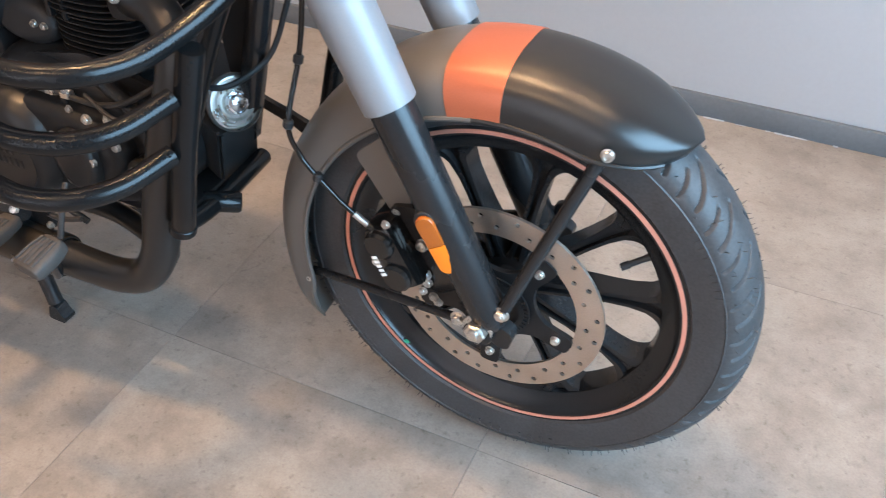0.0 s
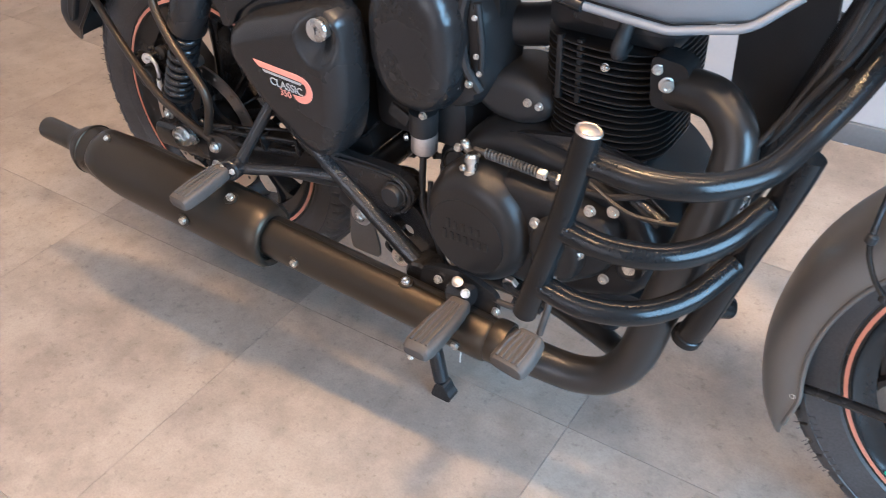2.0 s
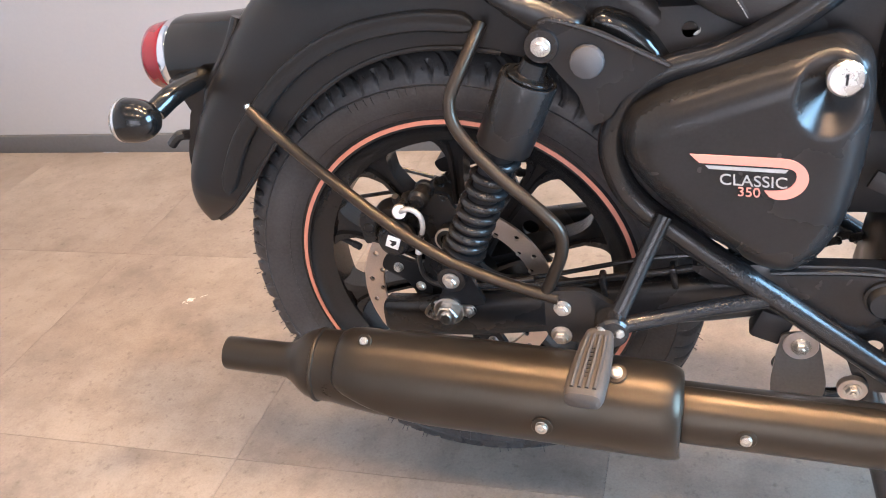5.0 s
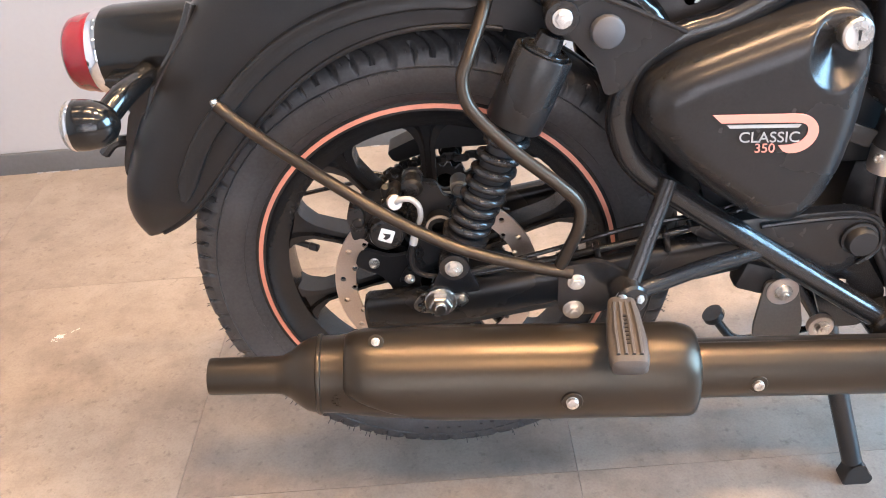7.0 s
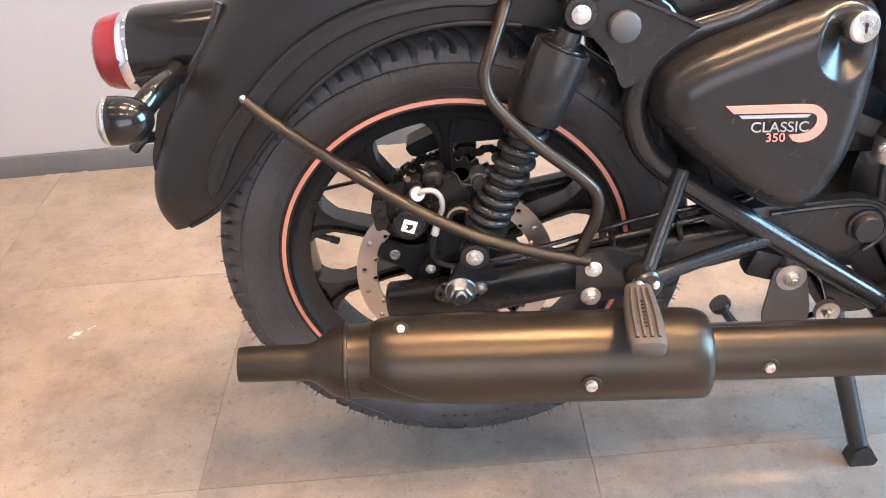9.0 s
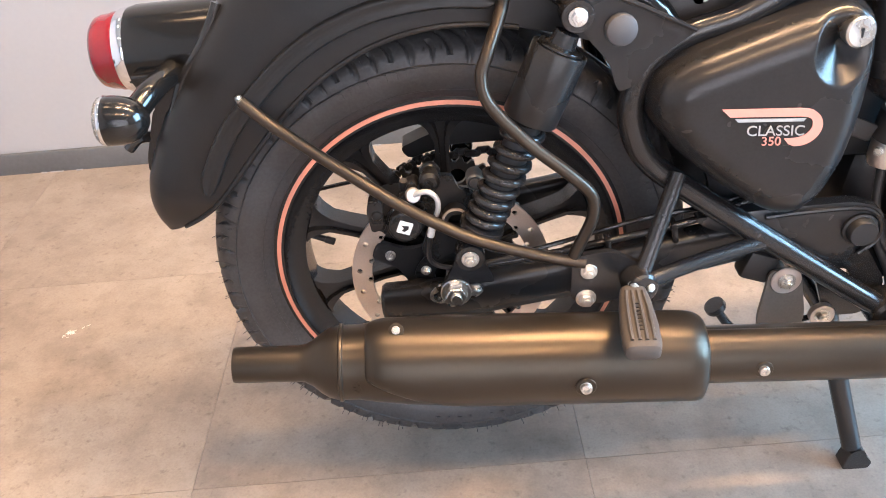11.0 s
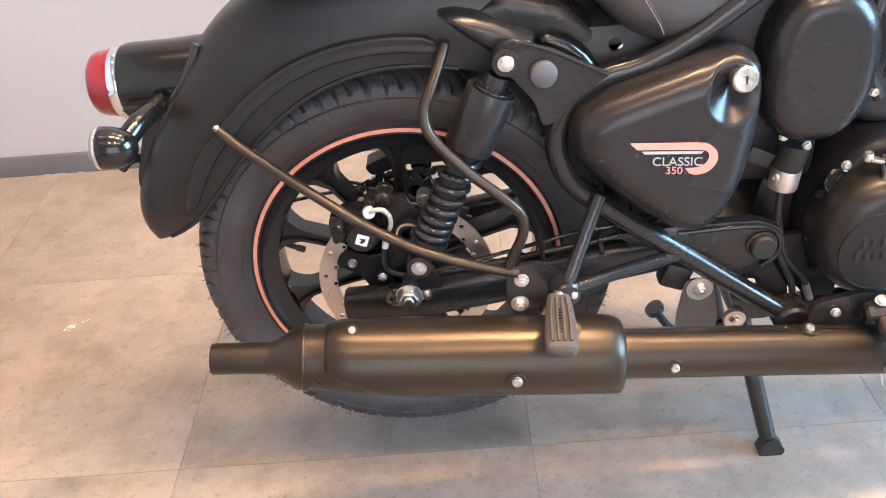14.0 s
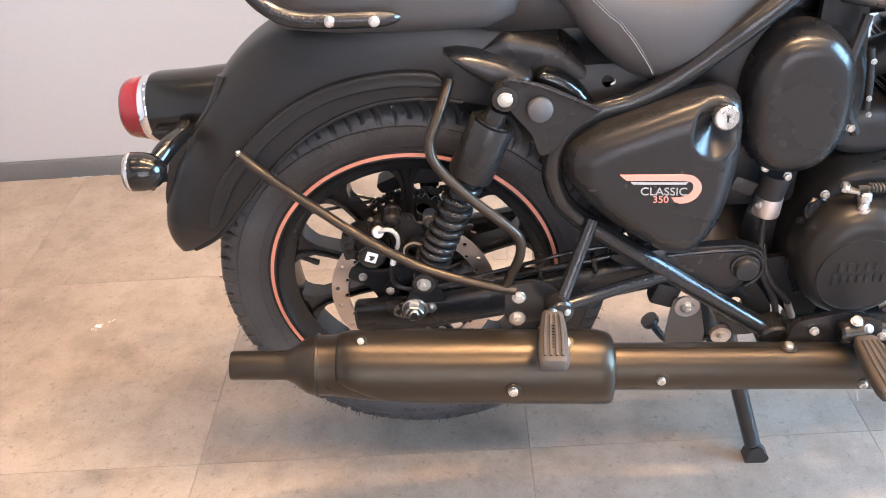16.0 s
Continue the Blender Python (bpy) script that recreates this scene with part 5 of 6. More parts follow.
for p0, p1 in (((-0.24, 0.402), (-0.02, 0.340)), ((-0.24, 0.329), (0.01, 0.361))):
    part("guard_rod", tube([(p0[0], 0.195, p0[1]), ((p0[0] + p1[0]) / 2, 0.20, (p0[1] + p1[1]) / 2 + 0.002), (p1[0], 0.20, p1[1])], 0.0035, 8, 4), BLACK, bike, "thin rod of the wheel guard")


# ---- side cover with badge ----
cover_line = round_poly([(0.234, 0.610), (0.243, 0.632), (0.272, 0.650), (0.33, 0.670), (0.39, 0.690), (0.434, 0.698), (0.457, 0.684), (0.464, 0.640), (0.461, 0.575), (0.450, 0.515), (0.430, 0.473), (0.402, 0.452), (0.370, 0.458), (0.323, 0.490), (0.268, 0.538), (0.234, 0.582)], 0.03, 5)


def key_dent(x, z):
    u, v = (x - 0.4215) / 0.0315, (z - 0.6530) / 0.0380
    d = u * u + v * v
    return 0.030 * (1 - math.sqrt(d)) ** 0.9 if d < 1 else 0.0


sc = part("side_cover", dome(cover_line, -0.130, -0.150, -0.1925, 0.036, 0.0035, key_dent), MATTE, bike, "matte black triangular side cover with a lock and badge", 60)
lk = part("lock", lathe([(0, -0.01), (0.0140, -0.01), (0.0150, 0.004), (0.0160, 0.006), (0.0160, 0.0095), (0.0140, 0.0115), (0.008, 0.012), (0, 0.0115)], 32, (0.430, -0.183, 0.671), (0.12, -1, 0.12)), ZINC, sc, "round steel lock")
part("key_slot", box((0.4313, -0.1948, 0.6722), (0.0022, 0.0012, 0.010), 0), PLASTIC, lk)
BY = -0.1935


# The coral stripe: slanted at its start, hooked at its end, with a slanted tail.
hook_out = spline([(0.383, 0.5962), (0.3955, 0.5935), (0.4055, 0.5850), (0.4088, 0.5735), (0.4045, 0.5620), (0.3945, 0.5545), (0.3830, 0.5530), (0.3755, 0.5558)], 5)
hook_in = spline([(0.3705, 0.5625), (0.3830, 0.5627), (0.3920, 0.5655), (0.3975, 0.5725), (0.3975, 0.5805), (0.3930, 0.5850), (0.384, 0.5868)], 5)
badge = [(0.3020, 0.6008)] + [tuple(p) for p in hook_out] + [tuple(p) for p in hook_in] + [(0.3110, 0.5915)]
part("badge_stripe", plate(badge, BY, BY + 0.0016), PINK, sc, "coral hooked badge stripe")
part("badge_line", plate([(0.3165, 0.5890), (0.3905, 0.5843), (0.3880, 0.5810), (0.3200, 0.5852)], BY, BY + 0.0016), DECAL, sc, "thin silver badge line")


def letters(text, size, at, rot, mat, parent, label, name="lettering", shear=0.05, extrude=0.0004):
    cu = bpy.data.curves.new(name, "FONT")
    cu.body, cu.size, cu.shear, cu.extrude, cu.offset = text, size, shear, extrude, 0.0
    ob = new(name, cu)
    bpy.context.view_layer.update()
    me = bpy.data.meshes.new_from_object(ob.evaluated_get(bpy.context.evaluated_depsgraph_get()))
    bpy.data.objects.remove(ob)
    me.materials.clear()
    me.materials.append(mat)
    o = new(name, me)
    o.parent = parent
    o.matrix_basis = Matrix.Translation(at) @ pose(0, 0, 0, 90, 0, 0) @ pose(0, 0, 0, 0, 0, rot)
    o["label"] = label
    return o


letters("CLASSIC", 0.0165, (0.3298, BY - 0.0002, 0.5692), -3.9, DECAL, sc, "silver lettering on the badge", shear=-0.12)
letters("350", 0.0142, (0.3465, BY - 0.0002, 0.5568), -3.9, PINK, sc, "coral numerals on the badge", shear=-0.12)

# ---- oval cover and intake ----
oc = (0.541, 0.655)
ov = [(oc[0] + 0.072 * math.copysign(abs(math.cos(a)) ** 0.86, math.cos(a)), oc[1] + 0.101 * math.copysign(abs(math.sin(a)) ** 0.86, math.sin(a))) for a in (2 * math.pi * k / 56 for k in range(56))]
oval = part("oval_cover", dome(ov, -0.08, -0.118, -0.152, 0.030, 0.005), MATTE, bike, "matte black oval intake cover", 60)
ov2 = [(oc[0] + 0.025 + (x - oc[0]) * 1.08, oc[1] - 0.008 + (z - oc[1]) * 0.94) for x, z in ov]
part("oval_body", dome(ov2, -0.02, -0.085, -0.105, 0.018, 0.008), PLASTIC, oval)
# Added black filler where the view past the oval cover is dark.
part("backing_plate", plate(round_poly([(0.572, 0.60), (0.572, 0.79), (0.628, 0.79), (0.640, 0.70), (0.625, 0.62)], 0.012), -0.075, -0.062), PLASTIC, bike, "black plate closing the gap behind the oval cover")
part("battery_box", box((0.50, 0.01, 0.53), (0.17, 0.17, 0.13), 0.02), PLASTIC, bike)
part("seat_base", box((0.20, 0, 0.79), (0.16, 0.18, 0.07), 0.02), PLASTIC, bike)
part("airbox", box((0.47, 0, 0.66), (0.20, 0.19, 0.19), 0.03), PLASTIC, bike, "black plastic airbox behind the covers")
part("under_seat_panel", box((0.33, 0, 0.66), (0.22, 0.20, 0.12), 0.03), PLASTIC, bike)
hose = part("breather_hose", tube([(0.535, -0.108, 0.545), (0.533, -0.106, 0.525), (0.530, -0.104, 0.508)], 0.021, 18, 3), PLASTIC, bike, "black rubber breather hose")
part("hose_clip", lathe([(0.014, -0.017), (0.0185, -0.017), (0.0195, -0.014), (0.0195, 0.012), (0.0185, 0.015), (0.014, 0.015)], 28, (0.531, -0.104, 0.492), (0.08, 0, 1)), ALLOY, hose, "pale metal hose clip")
bolt((0.513, -0.120, 0.500), 0.0065, hose, (-0.7, -0.8, 0), CAPS)
part("drain_hose", tube([(0.529, -0.104, 0.478), (0.528, -0.110, 0.43), (0.533, -0.118, 0.381), (0.557, -0.120, 0.330), (0.570, -0.121, 0.292), (0.600, -0.125, 0.282)], 0.0052, 10, 6), PLASTIC, bike, "thin black drain hose")
dh = part("drain_hose", tube([(0.535, -0.10, 0.42), (0.545, -0.118, 0.370), (0.576, -0.120, 0.329), (0.590, -0.121, 0.293)], 0.0042, 10, 6), PLASTIC, bike)
part("hose_end", tube([(0.579, -0.1205, 0.322), (0.589, -0.121, 0.296)], 0.0056, 10, 2), STEEL, dh, "metal hose end")
part("connector_tag", box((0.492, -0.108, 0.525), (0.035, 0.006, 0.022), 0.002, (0, 25, 0)), PLASTIC, bike, "small ribbed connector")
for p in ((0.512, -0.125, 0.562), (0.600, -0.118, 0.604), (0.619, -0.118, 0.612), (0.545, -0.122, 0.545)):
    bolt(p, 0.0065, oval, data=CAPS)

# ---- engine ----
eng = part("engine", dome(round_poly([(0.565, 0.43), (0.585, 0.50), (0.62, 0.545), (0.70, 0.555), (0.79, 0.54), (0.86, 0.51), (0.905, 0.45), (0.905, 0.39), (0.87, 0.345), (0.78, 0.315), (0.66, 0.30), (0.60, 0.315), (0.57, 0.36)], 0.03), 0.10, -0.085, -0.118, 0.024, 0.006), CAST, bike, "black air-cooled single-cylinder engine")
cl = part("clutch_cover", dome([(0.652 + 0.086 * math.cos(a), 0.418 + 0.095 * math.sin(a)) for a in (2 * math.pi * k / 48 for k in range(48))], -0.10, -0.135, -0.177, 0.034, 0.004), ENGINE, eng, "matte black domed clutch cover", 60)
part("cover_face", lathe(disc_profile(0.060, 0, 0.0010, 0.0009), 48, (0.648, -0.1765, 0.410), (0, -1, 0)), ENGINE, cl)
# The raised maker's mark becomes plain bars.
for row, (z, xs) in enumerate(((0.425, (0.619, 0.631, 0.644, 0.656, 0.668)), (0.405, (0.613, 0.625, 0.636, 0.647, 0.658, 0.670, 0.681)))):
    for k, x in enumerate(xs):
        part("raised_bar", box((x, -0.1782, z), (0.0064, 0.0014, 0.0135 if k else 0.017), 0.0006), ENGINE, cl)
part("cover_mid", dome(round_poly([(0.69, 0.506), (0.78, 0.503), (0.845, 0.485), (0.862, 0.448), (0.84, 0.40), (0.79, 0.365), (0.73, 0.335), (0.68, 0.345), (0.68, 0.50)], 0.025), -0.09, -0.135, -0.152, 0.018, 0.005), CAST, eng, "black cast crankcase cover")
part("filter_cover", dome([(0.778 + 0.040 * math.cos(a), 0.430 + 0.050 * math.sin(a)) for a in (2 * math.pi * k / 36 for k in range(36))], -0.13, -0.158, -0.170, 0.014, 0.004), ENGINE, eng, "round oil filter cover")
for p, r in (((0.747, -0.160, 0.464), 0.0085), ((0.811, -0.160, 0.438), 0.0085), ((0.760, -0.160, 0.394), 0.0085), ((0.820, -0.155, 0.508), 0.0085), ((0.855, -0.150, 0.47), 0.008), ((0.845, -0.150, 0.405), 0.008), ((0.575, -0.120, 0.47), 0.006), ((0.572, -0.120, 0.40), 0.006), ((0.588, -0.120, 0.345), 0.006), ((0.602, -0.121, 0.512), 0.007)):
    bolt(p, r, eng, data=CAPS if r > 0.0065 else DARKHEX)
part("boss", lathe(disc_profile(0.018, 0, 0.05, 0.006), 20, (0.875, -0.10, 0.425), (0, -1, 0.1)), CAST, eng)
bolt((0.878, -0.152, 0.436), 0.008, eng)
part("sight_glass", lathe([(0, 0), (0.017, 0), (0.019, 0.002), (0.019, 0.006), (0.016, 0.008), (0.014, 0.006), (0, 0.006)], 28, (0.595, -0.117, 0.486), (0.1, -1, 0.25)), GLOSS, eng)
part("drain_plug", lathe([(0, 0), (0.012, 0), (0.012, 0.006), (0.010, 0.008), (0.006, 0.008), (0.006, 0.004), (0, 0.004)], 6, (0.708, -0.152, 0.340), (0, -1, -0.2)), STEEL, eng)
# Clutch lever post and cable.
part("lever_post", lathe([(0, 0), (0.019, 0), (0.020, 0.012), (0.017, 0.03), (0, 0.03)], 24, (0.643, -0.152, 0.462), (0, -0.10, 1)), CAST, eng)
post = part("clutch_arm", lathe([(0, 0), (0.0140, 0.0000), (0.0140, 0.0030), (0.0080, 0.0042), (0.0080, 0.0100), (0.0105, 0.0112), (0.0105, 0.0165), (0.0075, 0.0177), (0.0075, 0.0270), (0.0095, 0.0285), (0.0095, 0.0370), (0.0060, 0.0410), (0.0000, 0.0410)], 24, (0.643, -0.155, 0.490), (0, 0.12, 1)), ZINC, eng, "zinc-plated clutch arm with a return spring")
part("arm_lever", box((0.634, -0.141, 0.527), (0.036, 0.012, 0.006), 0.002, (0, 0, -25)), ZINC, post)
bolt((0.622, -0.134, 0.530), 0.0075, post, (0, -0.2, 1), CAPS)
bolt((0.638, -0.164, 0.514), 0.0055, post, (-0.4, -1, 0.2), CAPS)
pts, nn = [], 16 * 12
for k in range(nn + 1):
    t = k / nn
    c = Vector((0.655, -0.135, 0.527)).lerp(Vector((0.735, -0.135, 0.523)), t)
    a = 2 * math.pi * k / 12
    pts.append(c + Vector((0, math.cos(a), math.sin(a))) * 0.0062)
part("return_spring", tube(pts, 0.0014, 5, 1, straight=True), PLATE, eng, "small coil return spring")
part("clutch_cable", tube([(0.638, -0.136, 0.528), (0.74, -0.135, 0.523), (0.83, -0.137, 0.522), (0.90, -0.13, 0.55), (0.98, -0.12, 0.62), (1.04, -0.09, 0.74), (1.07, -0.06, 0.86)], 0.0042, 8, 6), PLASTIC, bike, "black clutch cable")
for x in (0.742, 0.770):
    part("cable_nut", lathe(disc_profile(0.0078, -0.007, 0.007, 0.001), 6, (x, -0.135, 0.523), (1, 0, 0)), ZINC, bike)
part("cable_tie_bracket", box((0.756, -0.132, 0.508), (0.012, 0.006, 0.045), 0.002), BLACK, bike)
bolt((0.772, -0.140, 0.503), 0.0065, bike, data=CAPS)
# Finned cylinder and head.
cyl = part("cylinder", box((0.785, 0, 0.62), (0.12, 0.13, 0.20), 0.01, (0, 0, 0)), CAST, eng, "black finned cylinder barrel")
for k in range(17):
    z = 0.545 + k * 0.0092
    grow = 0.0 if k < 9 else 0.006
    w, d = 0.083 + grow, 0.094 + grow
    out = round_poly([(0.785 - w, -d), (0.785 + w * 0.98, -d), (0.785 + w * 0.98, d), (0.785 - w, d)], 0.078, 7)
    bm = plate(out, -0.0011, 0.0011)
    fin = part("cooling_fin", bm, CAST, cyl)
    fin.matrix_basis = Matrix(((1, 0, 0, 0), (0, 0, 1, 0), (0, 1, 0, z), (0, 0, 0, 1)))
part("head", box((0.79, 0, 0.725), (0.17, 0.16, 0.07), 0.02), CAST, cyl)
part("rocker_cover", loft(bmesh.new(), [[(0.80 + w * math.copysign(abs(math.cos(a)) ** 0.6, math.cos(a)), d * math.copysign(abs(math.sin(a)) ** 0.6, math.sin(a)), z) for a in (2 * math.pi * k / 28 for k in range(28))] for w, d, z in ((0.095, 0.085, 0.715), (0.095, 0.085, 0.748), (0.088, 0.078, 0.768), (0.06, 0.05, 0.778))]), MATTE, cyl, "matte black rocker cover")
for x in (0.735, 0.762):
    part("fin_bridge", box((x, -0.091, 0.655), (0.008, 0.01, 0.085), 0.002), CAST, cyl)
part("spark_plug", tube([(0.812, -0.070, 0.688), (0.815, -0.098, 0.694), (0.818, -0.112, 0.705), (0.822, -0.10, 0.735)], 0.009, 12, 5), PLASTIC, cyl)
bolt((0.798, -0.098, 0.672), 0.006, cyl, data=CAPS)
for p in ((0.878, -0.108, 0.675), (0.892, -0.096, 0.662), (0.865, -0.107, 0.69)):
    bolt(p, 0.010 if p[0] > 0.87 else 0.007, cyl, (0.6, -1, 0.1), CAPS)
part("port_flange", plate(round_poly([(0.855, 0.705), (0.90, 0.70), (0.905, 0.645), (0.86, 0.64)], 0.012), -0.105, -0.070), CAST, cyl)
part("intake_manifold", tube([(0.60, -0.03, 0.66), (0.66, -0.02, 0.665), (0.72, -0.01, 0.68)], 0.028, 16, 4), PLASTIC, bike)
part("starter_cover", dome([(0.662 + 0.060 * math.cos(a), 0.584 + 0.036 * math.sin(a)) for a in (2 * math.pi * k / 32 for k in range(32))], 0.0, -0.072, -0.088, 0.020, 0.004), PLASTIC, eng, "round black starter housing")
for p in ((0.690, -0.088, 0.590), (0.706, -0.086, 0.588)):
    bolt(p, 0.0065, eng, data=CAPS)
part("sensor_rod", tube([(0.628, -0.11, 0.72), (0.635, -0.112, 0.67), (0.636, -0.114, 0.635)], 0.005, 10, 4), PLASTIC, bike)
for p in ((0.630, -0.12, 0.705), (0.633, -0.122, 0.655), (0.637, -0.122, 0.632)):
    bolt(p, 0.0042, bike, (0.2, -1, 0), CAPS)
part("engine_mount", plate(round_poly([(0.66, 0.545), (0.78, 0.57), (0.90, 0.545), (0.88, 0.52), (0.77, 0.54), (0.66, 0.52)], 0.012), -0.10, -0.09), BLACK, bike)
part("mount_arm", tube([(0.80, -0.105, 0.545), (0.86, -0.12, 0.525), (0.905, -0.13, 0.505)], 0.012, 10, 4), BLACK, bike)
bolt((0.845, -0.142, 0.507), 0.008, bike)
part("heat_wire", tube([(0.81, -0.14, 0.535), (0.87, -0.155, 0.522), (0.93, -0.15, 0.525), (0.98, -0.14, 0.54)], 0.003, 6, 5), PLASTIC, bike)
part("sump", box((0.77, 0, 0.30), (0.24, 0.15, 0.05), 0.015), CAST, eng)
part("sump_boss", lathe(disc_profile(0.016, 0, 0.03, 0.003), 16, (0.835, -0.085, 0.268), (0, -0.2, 1)), CAST, eng)

# ---- tank, seats ----
def superloft(name, sections, mat, parent, label, power=0.6, n=36):
    """Rounded sections along x: (x, half width, low z, high z)."""
    rings = []
    for x, w, z0, z1 in sections:
        zc, h = (z0 + z1) / 2, (z1 - z0) / 2
        rings.append([(x, w * math.copysign(abs(math.cos(a)) ** power, math.cos(a)), zc + h * math.copysign(abs(math.sin(a)) ** power, math.sin(a))) for a in (2 * math.pi * k / n for k in range(n))])
    return part(name, loft(bmesh.new(), rings), mat, parent, label, 60)


def tank_section(x):
    xs = [0.555, 0.60, 0.68, 0.78, 0.88, 0.96, 1.01, 1.04]
    return (x, np.interp(x, xs, [0.075, 0.105, 0.130, 0.142, 0.145, 0.130, 0.095, 0.045]), np.interp(x, xs, [0.79, 0.776, 0.766, 0.752, 0.746, 0.760, 0.80, 0.845]), np.interp(x, xs, [0.875, 0.91, 0.955, 0.985, 0.99, 0.98, 0.96, 0.93]))
tank = superloft("fuel_tank", [tank_section(x) for x in (0.555, 0.57, 0.60, 0.64, 0.68, 0.727)], MATTE, bike, "fuel tank in black, copper and satin grey", 0.3)
superloft("tank_band", [tank_section(x) for x in (0.727, 0.75, 0.780)], COPPER, tank, "copper band round the tank", 0.3)
superloft("tank_front", [tank_section(x) for x in (0.780, 0.82, 0.88, 0.92, 0.96, 0.99, 1.01, 1.03, 1.04)], GREY, tank, "satin grey tank front", 0.3)
part("tank_seam", tube([(x, -tank_section(x)[1] * 0.97, tank_section(x)[2] + 0.006) for x in (0.57, 0.60, 0.68, 0.73, 0.782)], 0.0075, 10, 5), MATTE, tank, "matte black pressed seam")
part("tank_seam", tube([(x, -tank_section(x)[1] * 0.955, tank_section(x)[2] + 0.006) for x in np.linspace(0.783, 1.0, 14)], 0.0052, 10, 3), GREY, tank)
superloft("pillion_seat", [(-0.150, 0.06, 0.81, 0.85), (-0.142, 0.10, 0.790, 0.87), (-0.12, 0.118, 0.776, 0.88), (-0.05, 0.124, 0.768, 0.885), (0.05, 0.126, 0.763, 0.885), (0.14, 0.124, 0.764, 0.88), (0.175, 0.116, 0.778, 0.87), (0.190, 0.09, 0.80, 0.85)], SEAT, bike, "dark grey leatherette pillion seat")
SEAT_LINE = np.array(spline([(0.205, 0.10, 0.83, 0.86), (0.23, 0.125, 0.80, 0.865), (0.267, 0.138, 0.745, 0.86), (0.312, 0.142, 0.698, 0.85), (0.364, 0.142, 0.677, 0.845), (0.42, 0.138, 0.700, 0.845), (0.47, 0.125, 0.750, 0.85), (0.51, 0.11, 0.787, 0.855), (0.56, 0.085, 0.82, 0.86)], 8))


def seat_section(x):
    return (x, *[np.interp(x, SEAT_LINE[:, 0], SEAT_LINE[:, k]) for k in (1, 2, 3)])


seat = superloft("rider_seat", [seat_section(x) for x in np.linspace(0.205, 0.56, 48)], SEAT, bike, "dark grey leatherette rider seat with pale stitching", 0.7)
def on_seat(aa, xx):
    _, w_, a0, a1 = seat_section(xx)
    return Vector((xx, -w_ * abs(math.cos(aa)) ** 0.7 - 0.0004, (a0 + a1) / 2 + (a1 - a0) / 2 * math.copysign(abs(math.sin(aa)) ** 0.7, math.sin(aa))))


seam = [on_seat(a, x) for a, x in spline([(0.162, 0.2502), (0.099, 0.2682), (0.036, 0.2863), (0.005, 0.3044), (-0.058, 0.3185), (-0.215, 0.3326), (-0.404, 0.3436), (-0.577, 0.3496)], 5)]
part("seam", tube([p + Vector((0.0015, 0.0, 0.0012)) for p in seam], 0.0012, 6, 1), SEAT, seat)
for a, b in list(zip(seam, seam[1:])):
    part("stitch", tube([a.lerp(b, 0.12), a.lerp(b, 0.80)], 0.00055, 5, 1), THREAD, seat)
part("seat_hinge", rod((0.297, -0.085, 0.690), (0.297, -0.10, 0.690), 0.008), BLACK, bike)
bolt((0.303, -0.092, 0.688), 0.009, bike, (-0.3, -0.9, 0.4), CAPS)
tp = part("tail_panel", dome(round_poly([(0.080, 0.748), (0.100, 0.750), (0.126, 0.745), (0.152, 0.736), (0.198, 0.713), (0.196, 0.700), (0.170, 0.684), (0.146, 0.695), (0.111, 0.720)], 0.005), -0.05, -0.112, -0.130, 0.016, 0.005), MATTE, bike, "pointed matte black panel behind the shock mount")
part("under_panel", dome(round_poly([(0.10, 0.735), (0.16, 0.765), (0.24, 0.745), (0.285, 0.700), (0.28, 0.66), (0.22, 0.66), (0.15, 0.68)], 0.012), -0.03, -0.080, -0.098, 0.02, 0.007), MATTE, tp)
part("hinge_plate", dome(round_poly([(0.199, 0.700), (0.203, 0.715), (0.217, 0.718), (0.240, 0.709), (0.263, 0.690), (0.282, 0.660), (0.245, 0.664), (0.217, 0.688)], 0.006), -0.08, -0.112, -0.124, 0.014, 0.005), GLOSS, bike, "gloss black curved plate below the seat")

# ---- crash guard ----
cg = part("crash_guard", tube([(0.894, -0.340, 0.738), (0.870, -0.341, 0.620), (0.838, -0.347, 0.495)], 0.0136, 20, 4), TUBES, bike, "satin black tubular crash guard")
part("guard_cap", lathe([(0, -0.003), (0.0132, -0.003), (0.0134, -0.002), (0.0132, 0.0003), (0.0120, 0.0020), (0.0100, 0.0014), (0.006, 0.0030), (0, 0.0034)], 28, (0.894, -0.340, 0.738), (0.22, 0.06, 0.97)), STEEL, cg, "bright round end cap")
BARS = (
    [(0.895, -0.335, 0.702), (0.95, -0.330, 0.697), (1.0, -0.305, 0.694), (1.035, -0.255, 0.693), (1.055, -0.19, 0.705), (1.075, -0.13, 0.730), (1.095, -0.075, 0.772), (1.105, -0.045, 0.805)],
    [(0.874, -0.340, 0.620), (0.925, -0.336, 0.612), (0.975, -0.312, 0.608), (1.010, -0.268, 0.610), (1.033, -0.205, 0.622)],
    [(0.852, -0.344, 0.540), (0.905, -0.340, 0.530), (0.955, -0.315, 0.526), (0.990, -0.270, 0.528), (1.014, -0.207, 0.540)],
)
for b in BARS:
    part("guard_bar", tube(b, 0.0136, 28, 16), TUBES, cg)
part("guard_post", tube([(1.058, -0.186, 0.682), (1.045, -0.190, 0.630), (1.015, -0.190, 0.530), (0.990, -0.185, 0.44), (0.975, -0.180, 0.395)], 0.0165, 18, 5), TUBES, cg)
part("post_foot", lathe(disc_profile(0.019, -0.010, 0.010, 0.005), 20, (0.973, -0.180, 0.392), (0.3, 0, 1)), TUBES, cg)
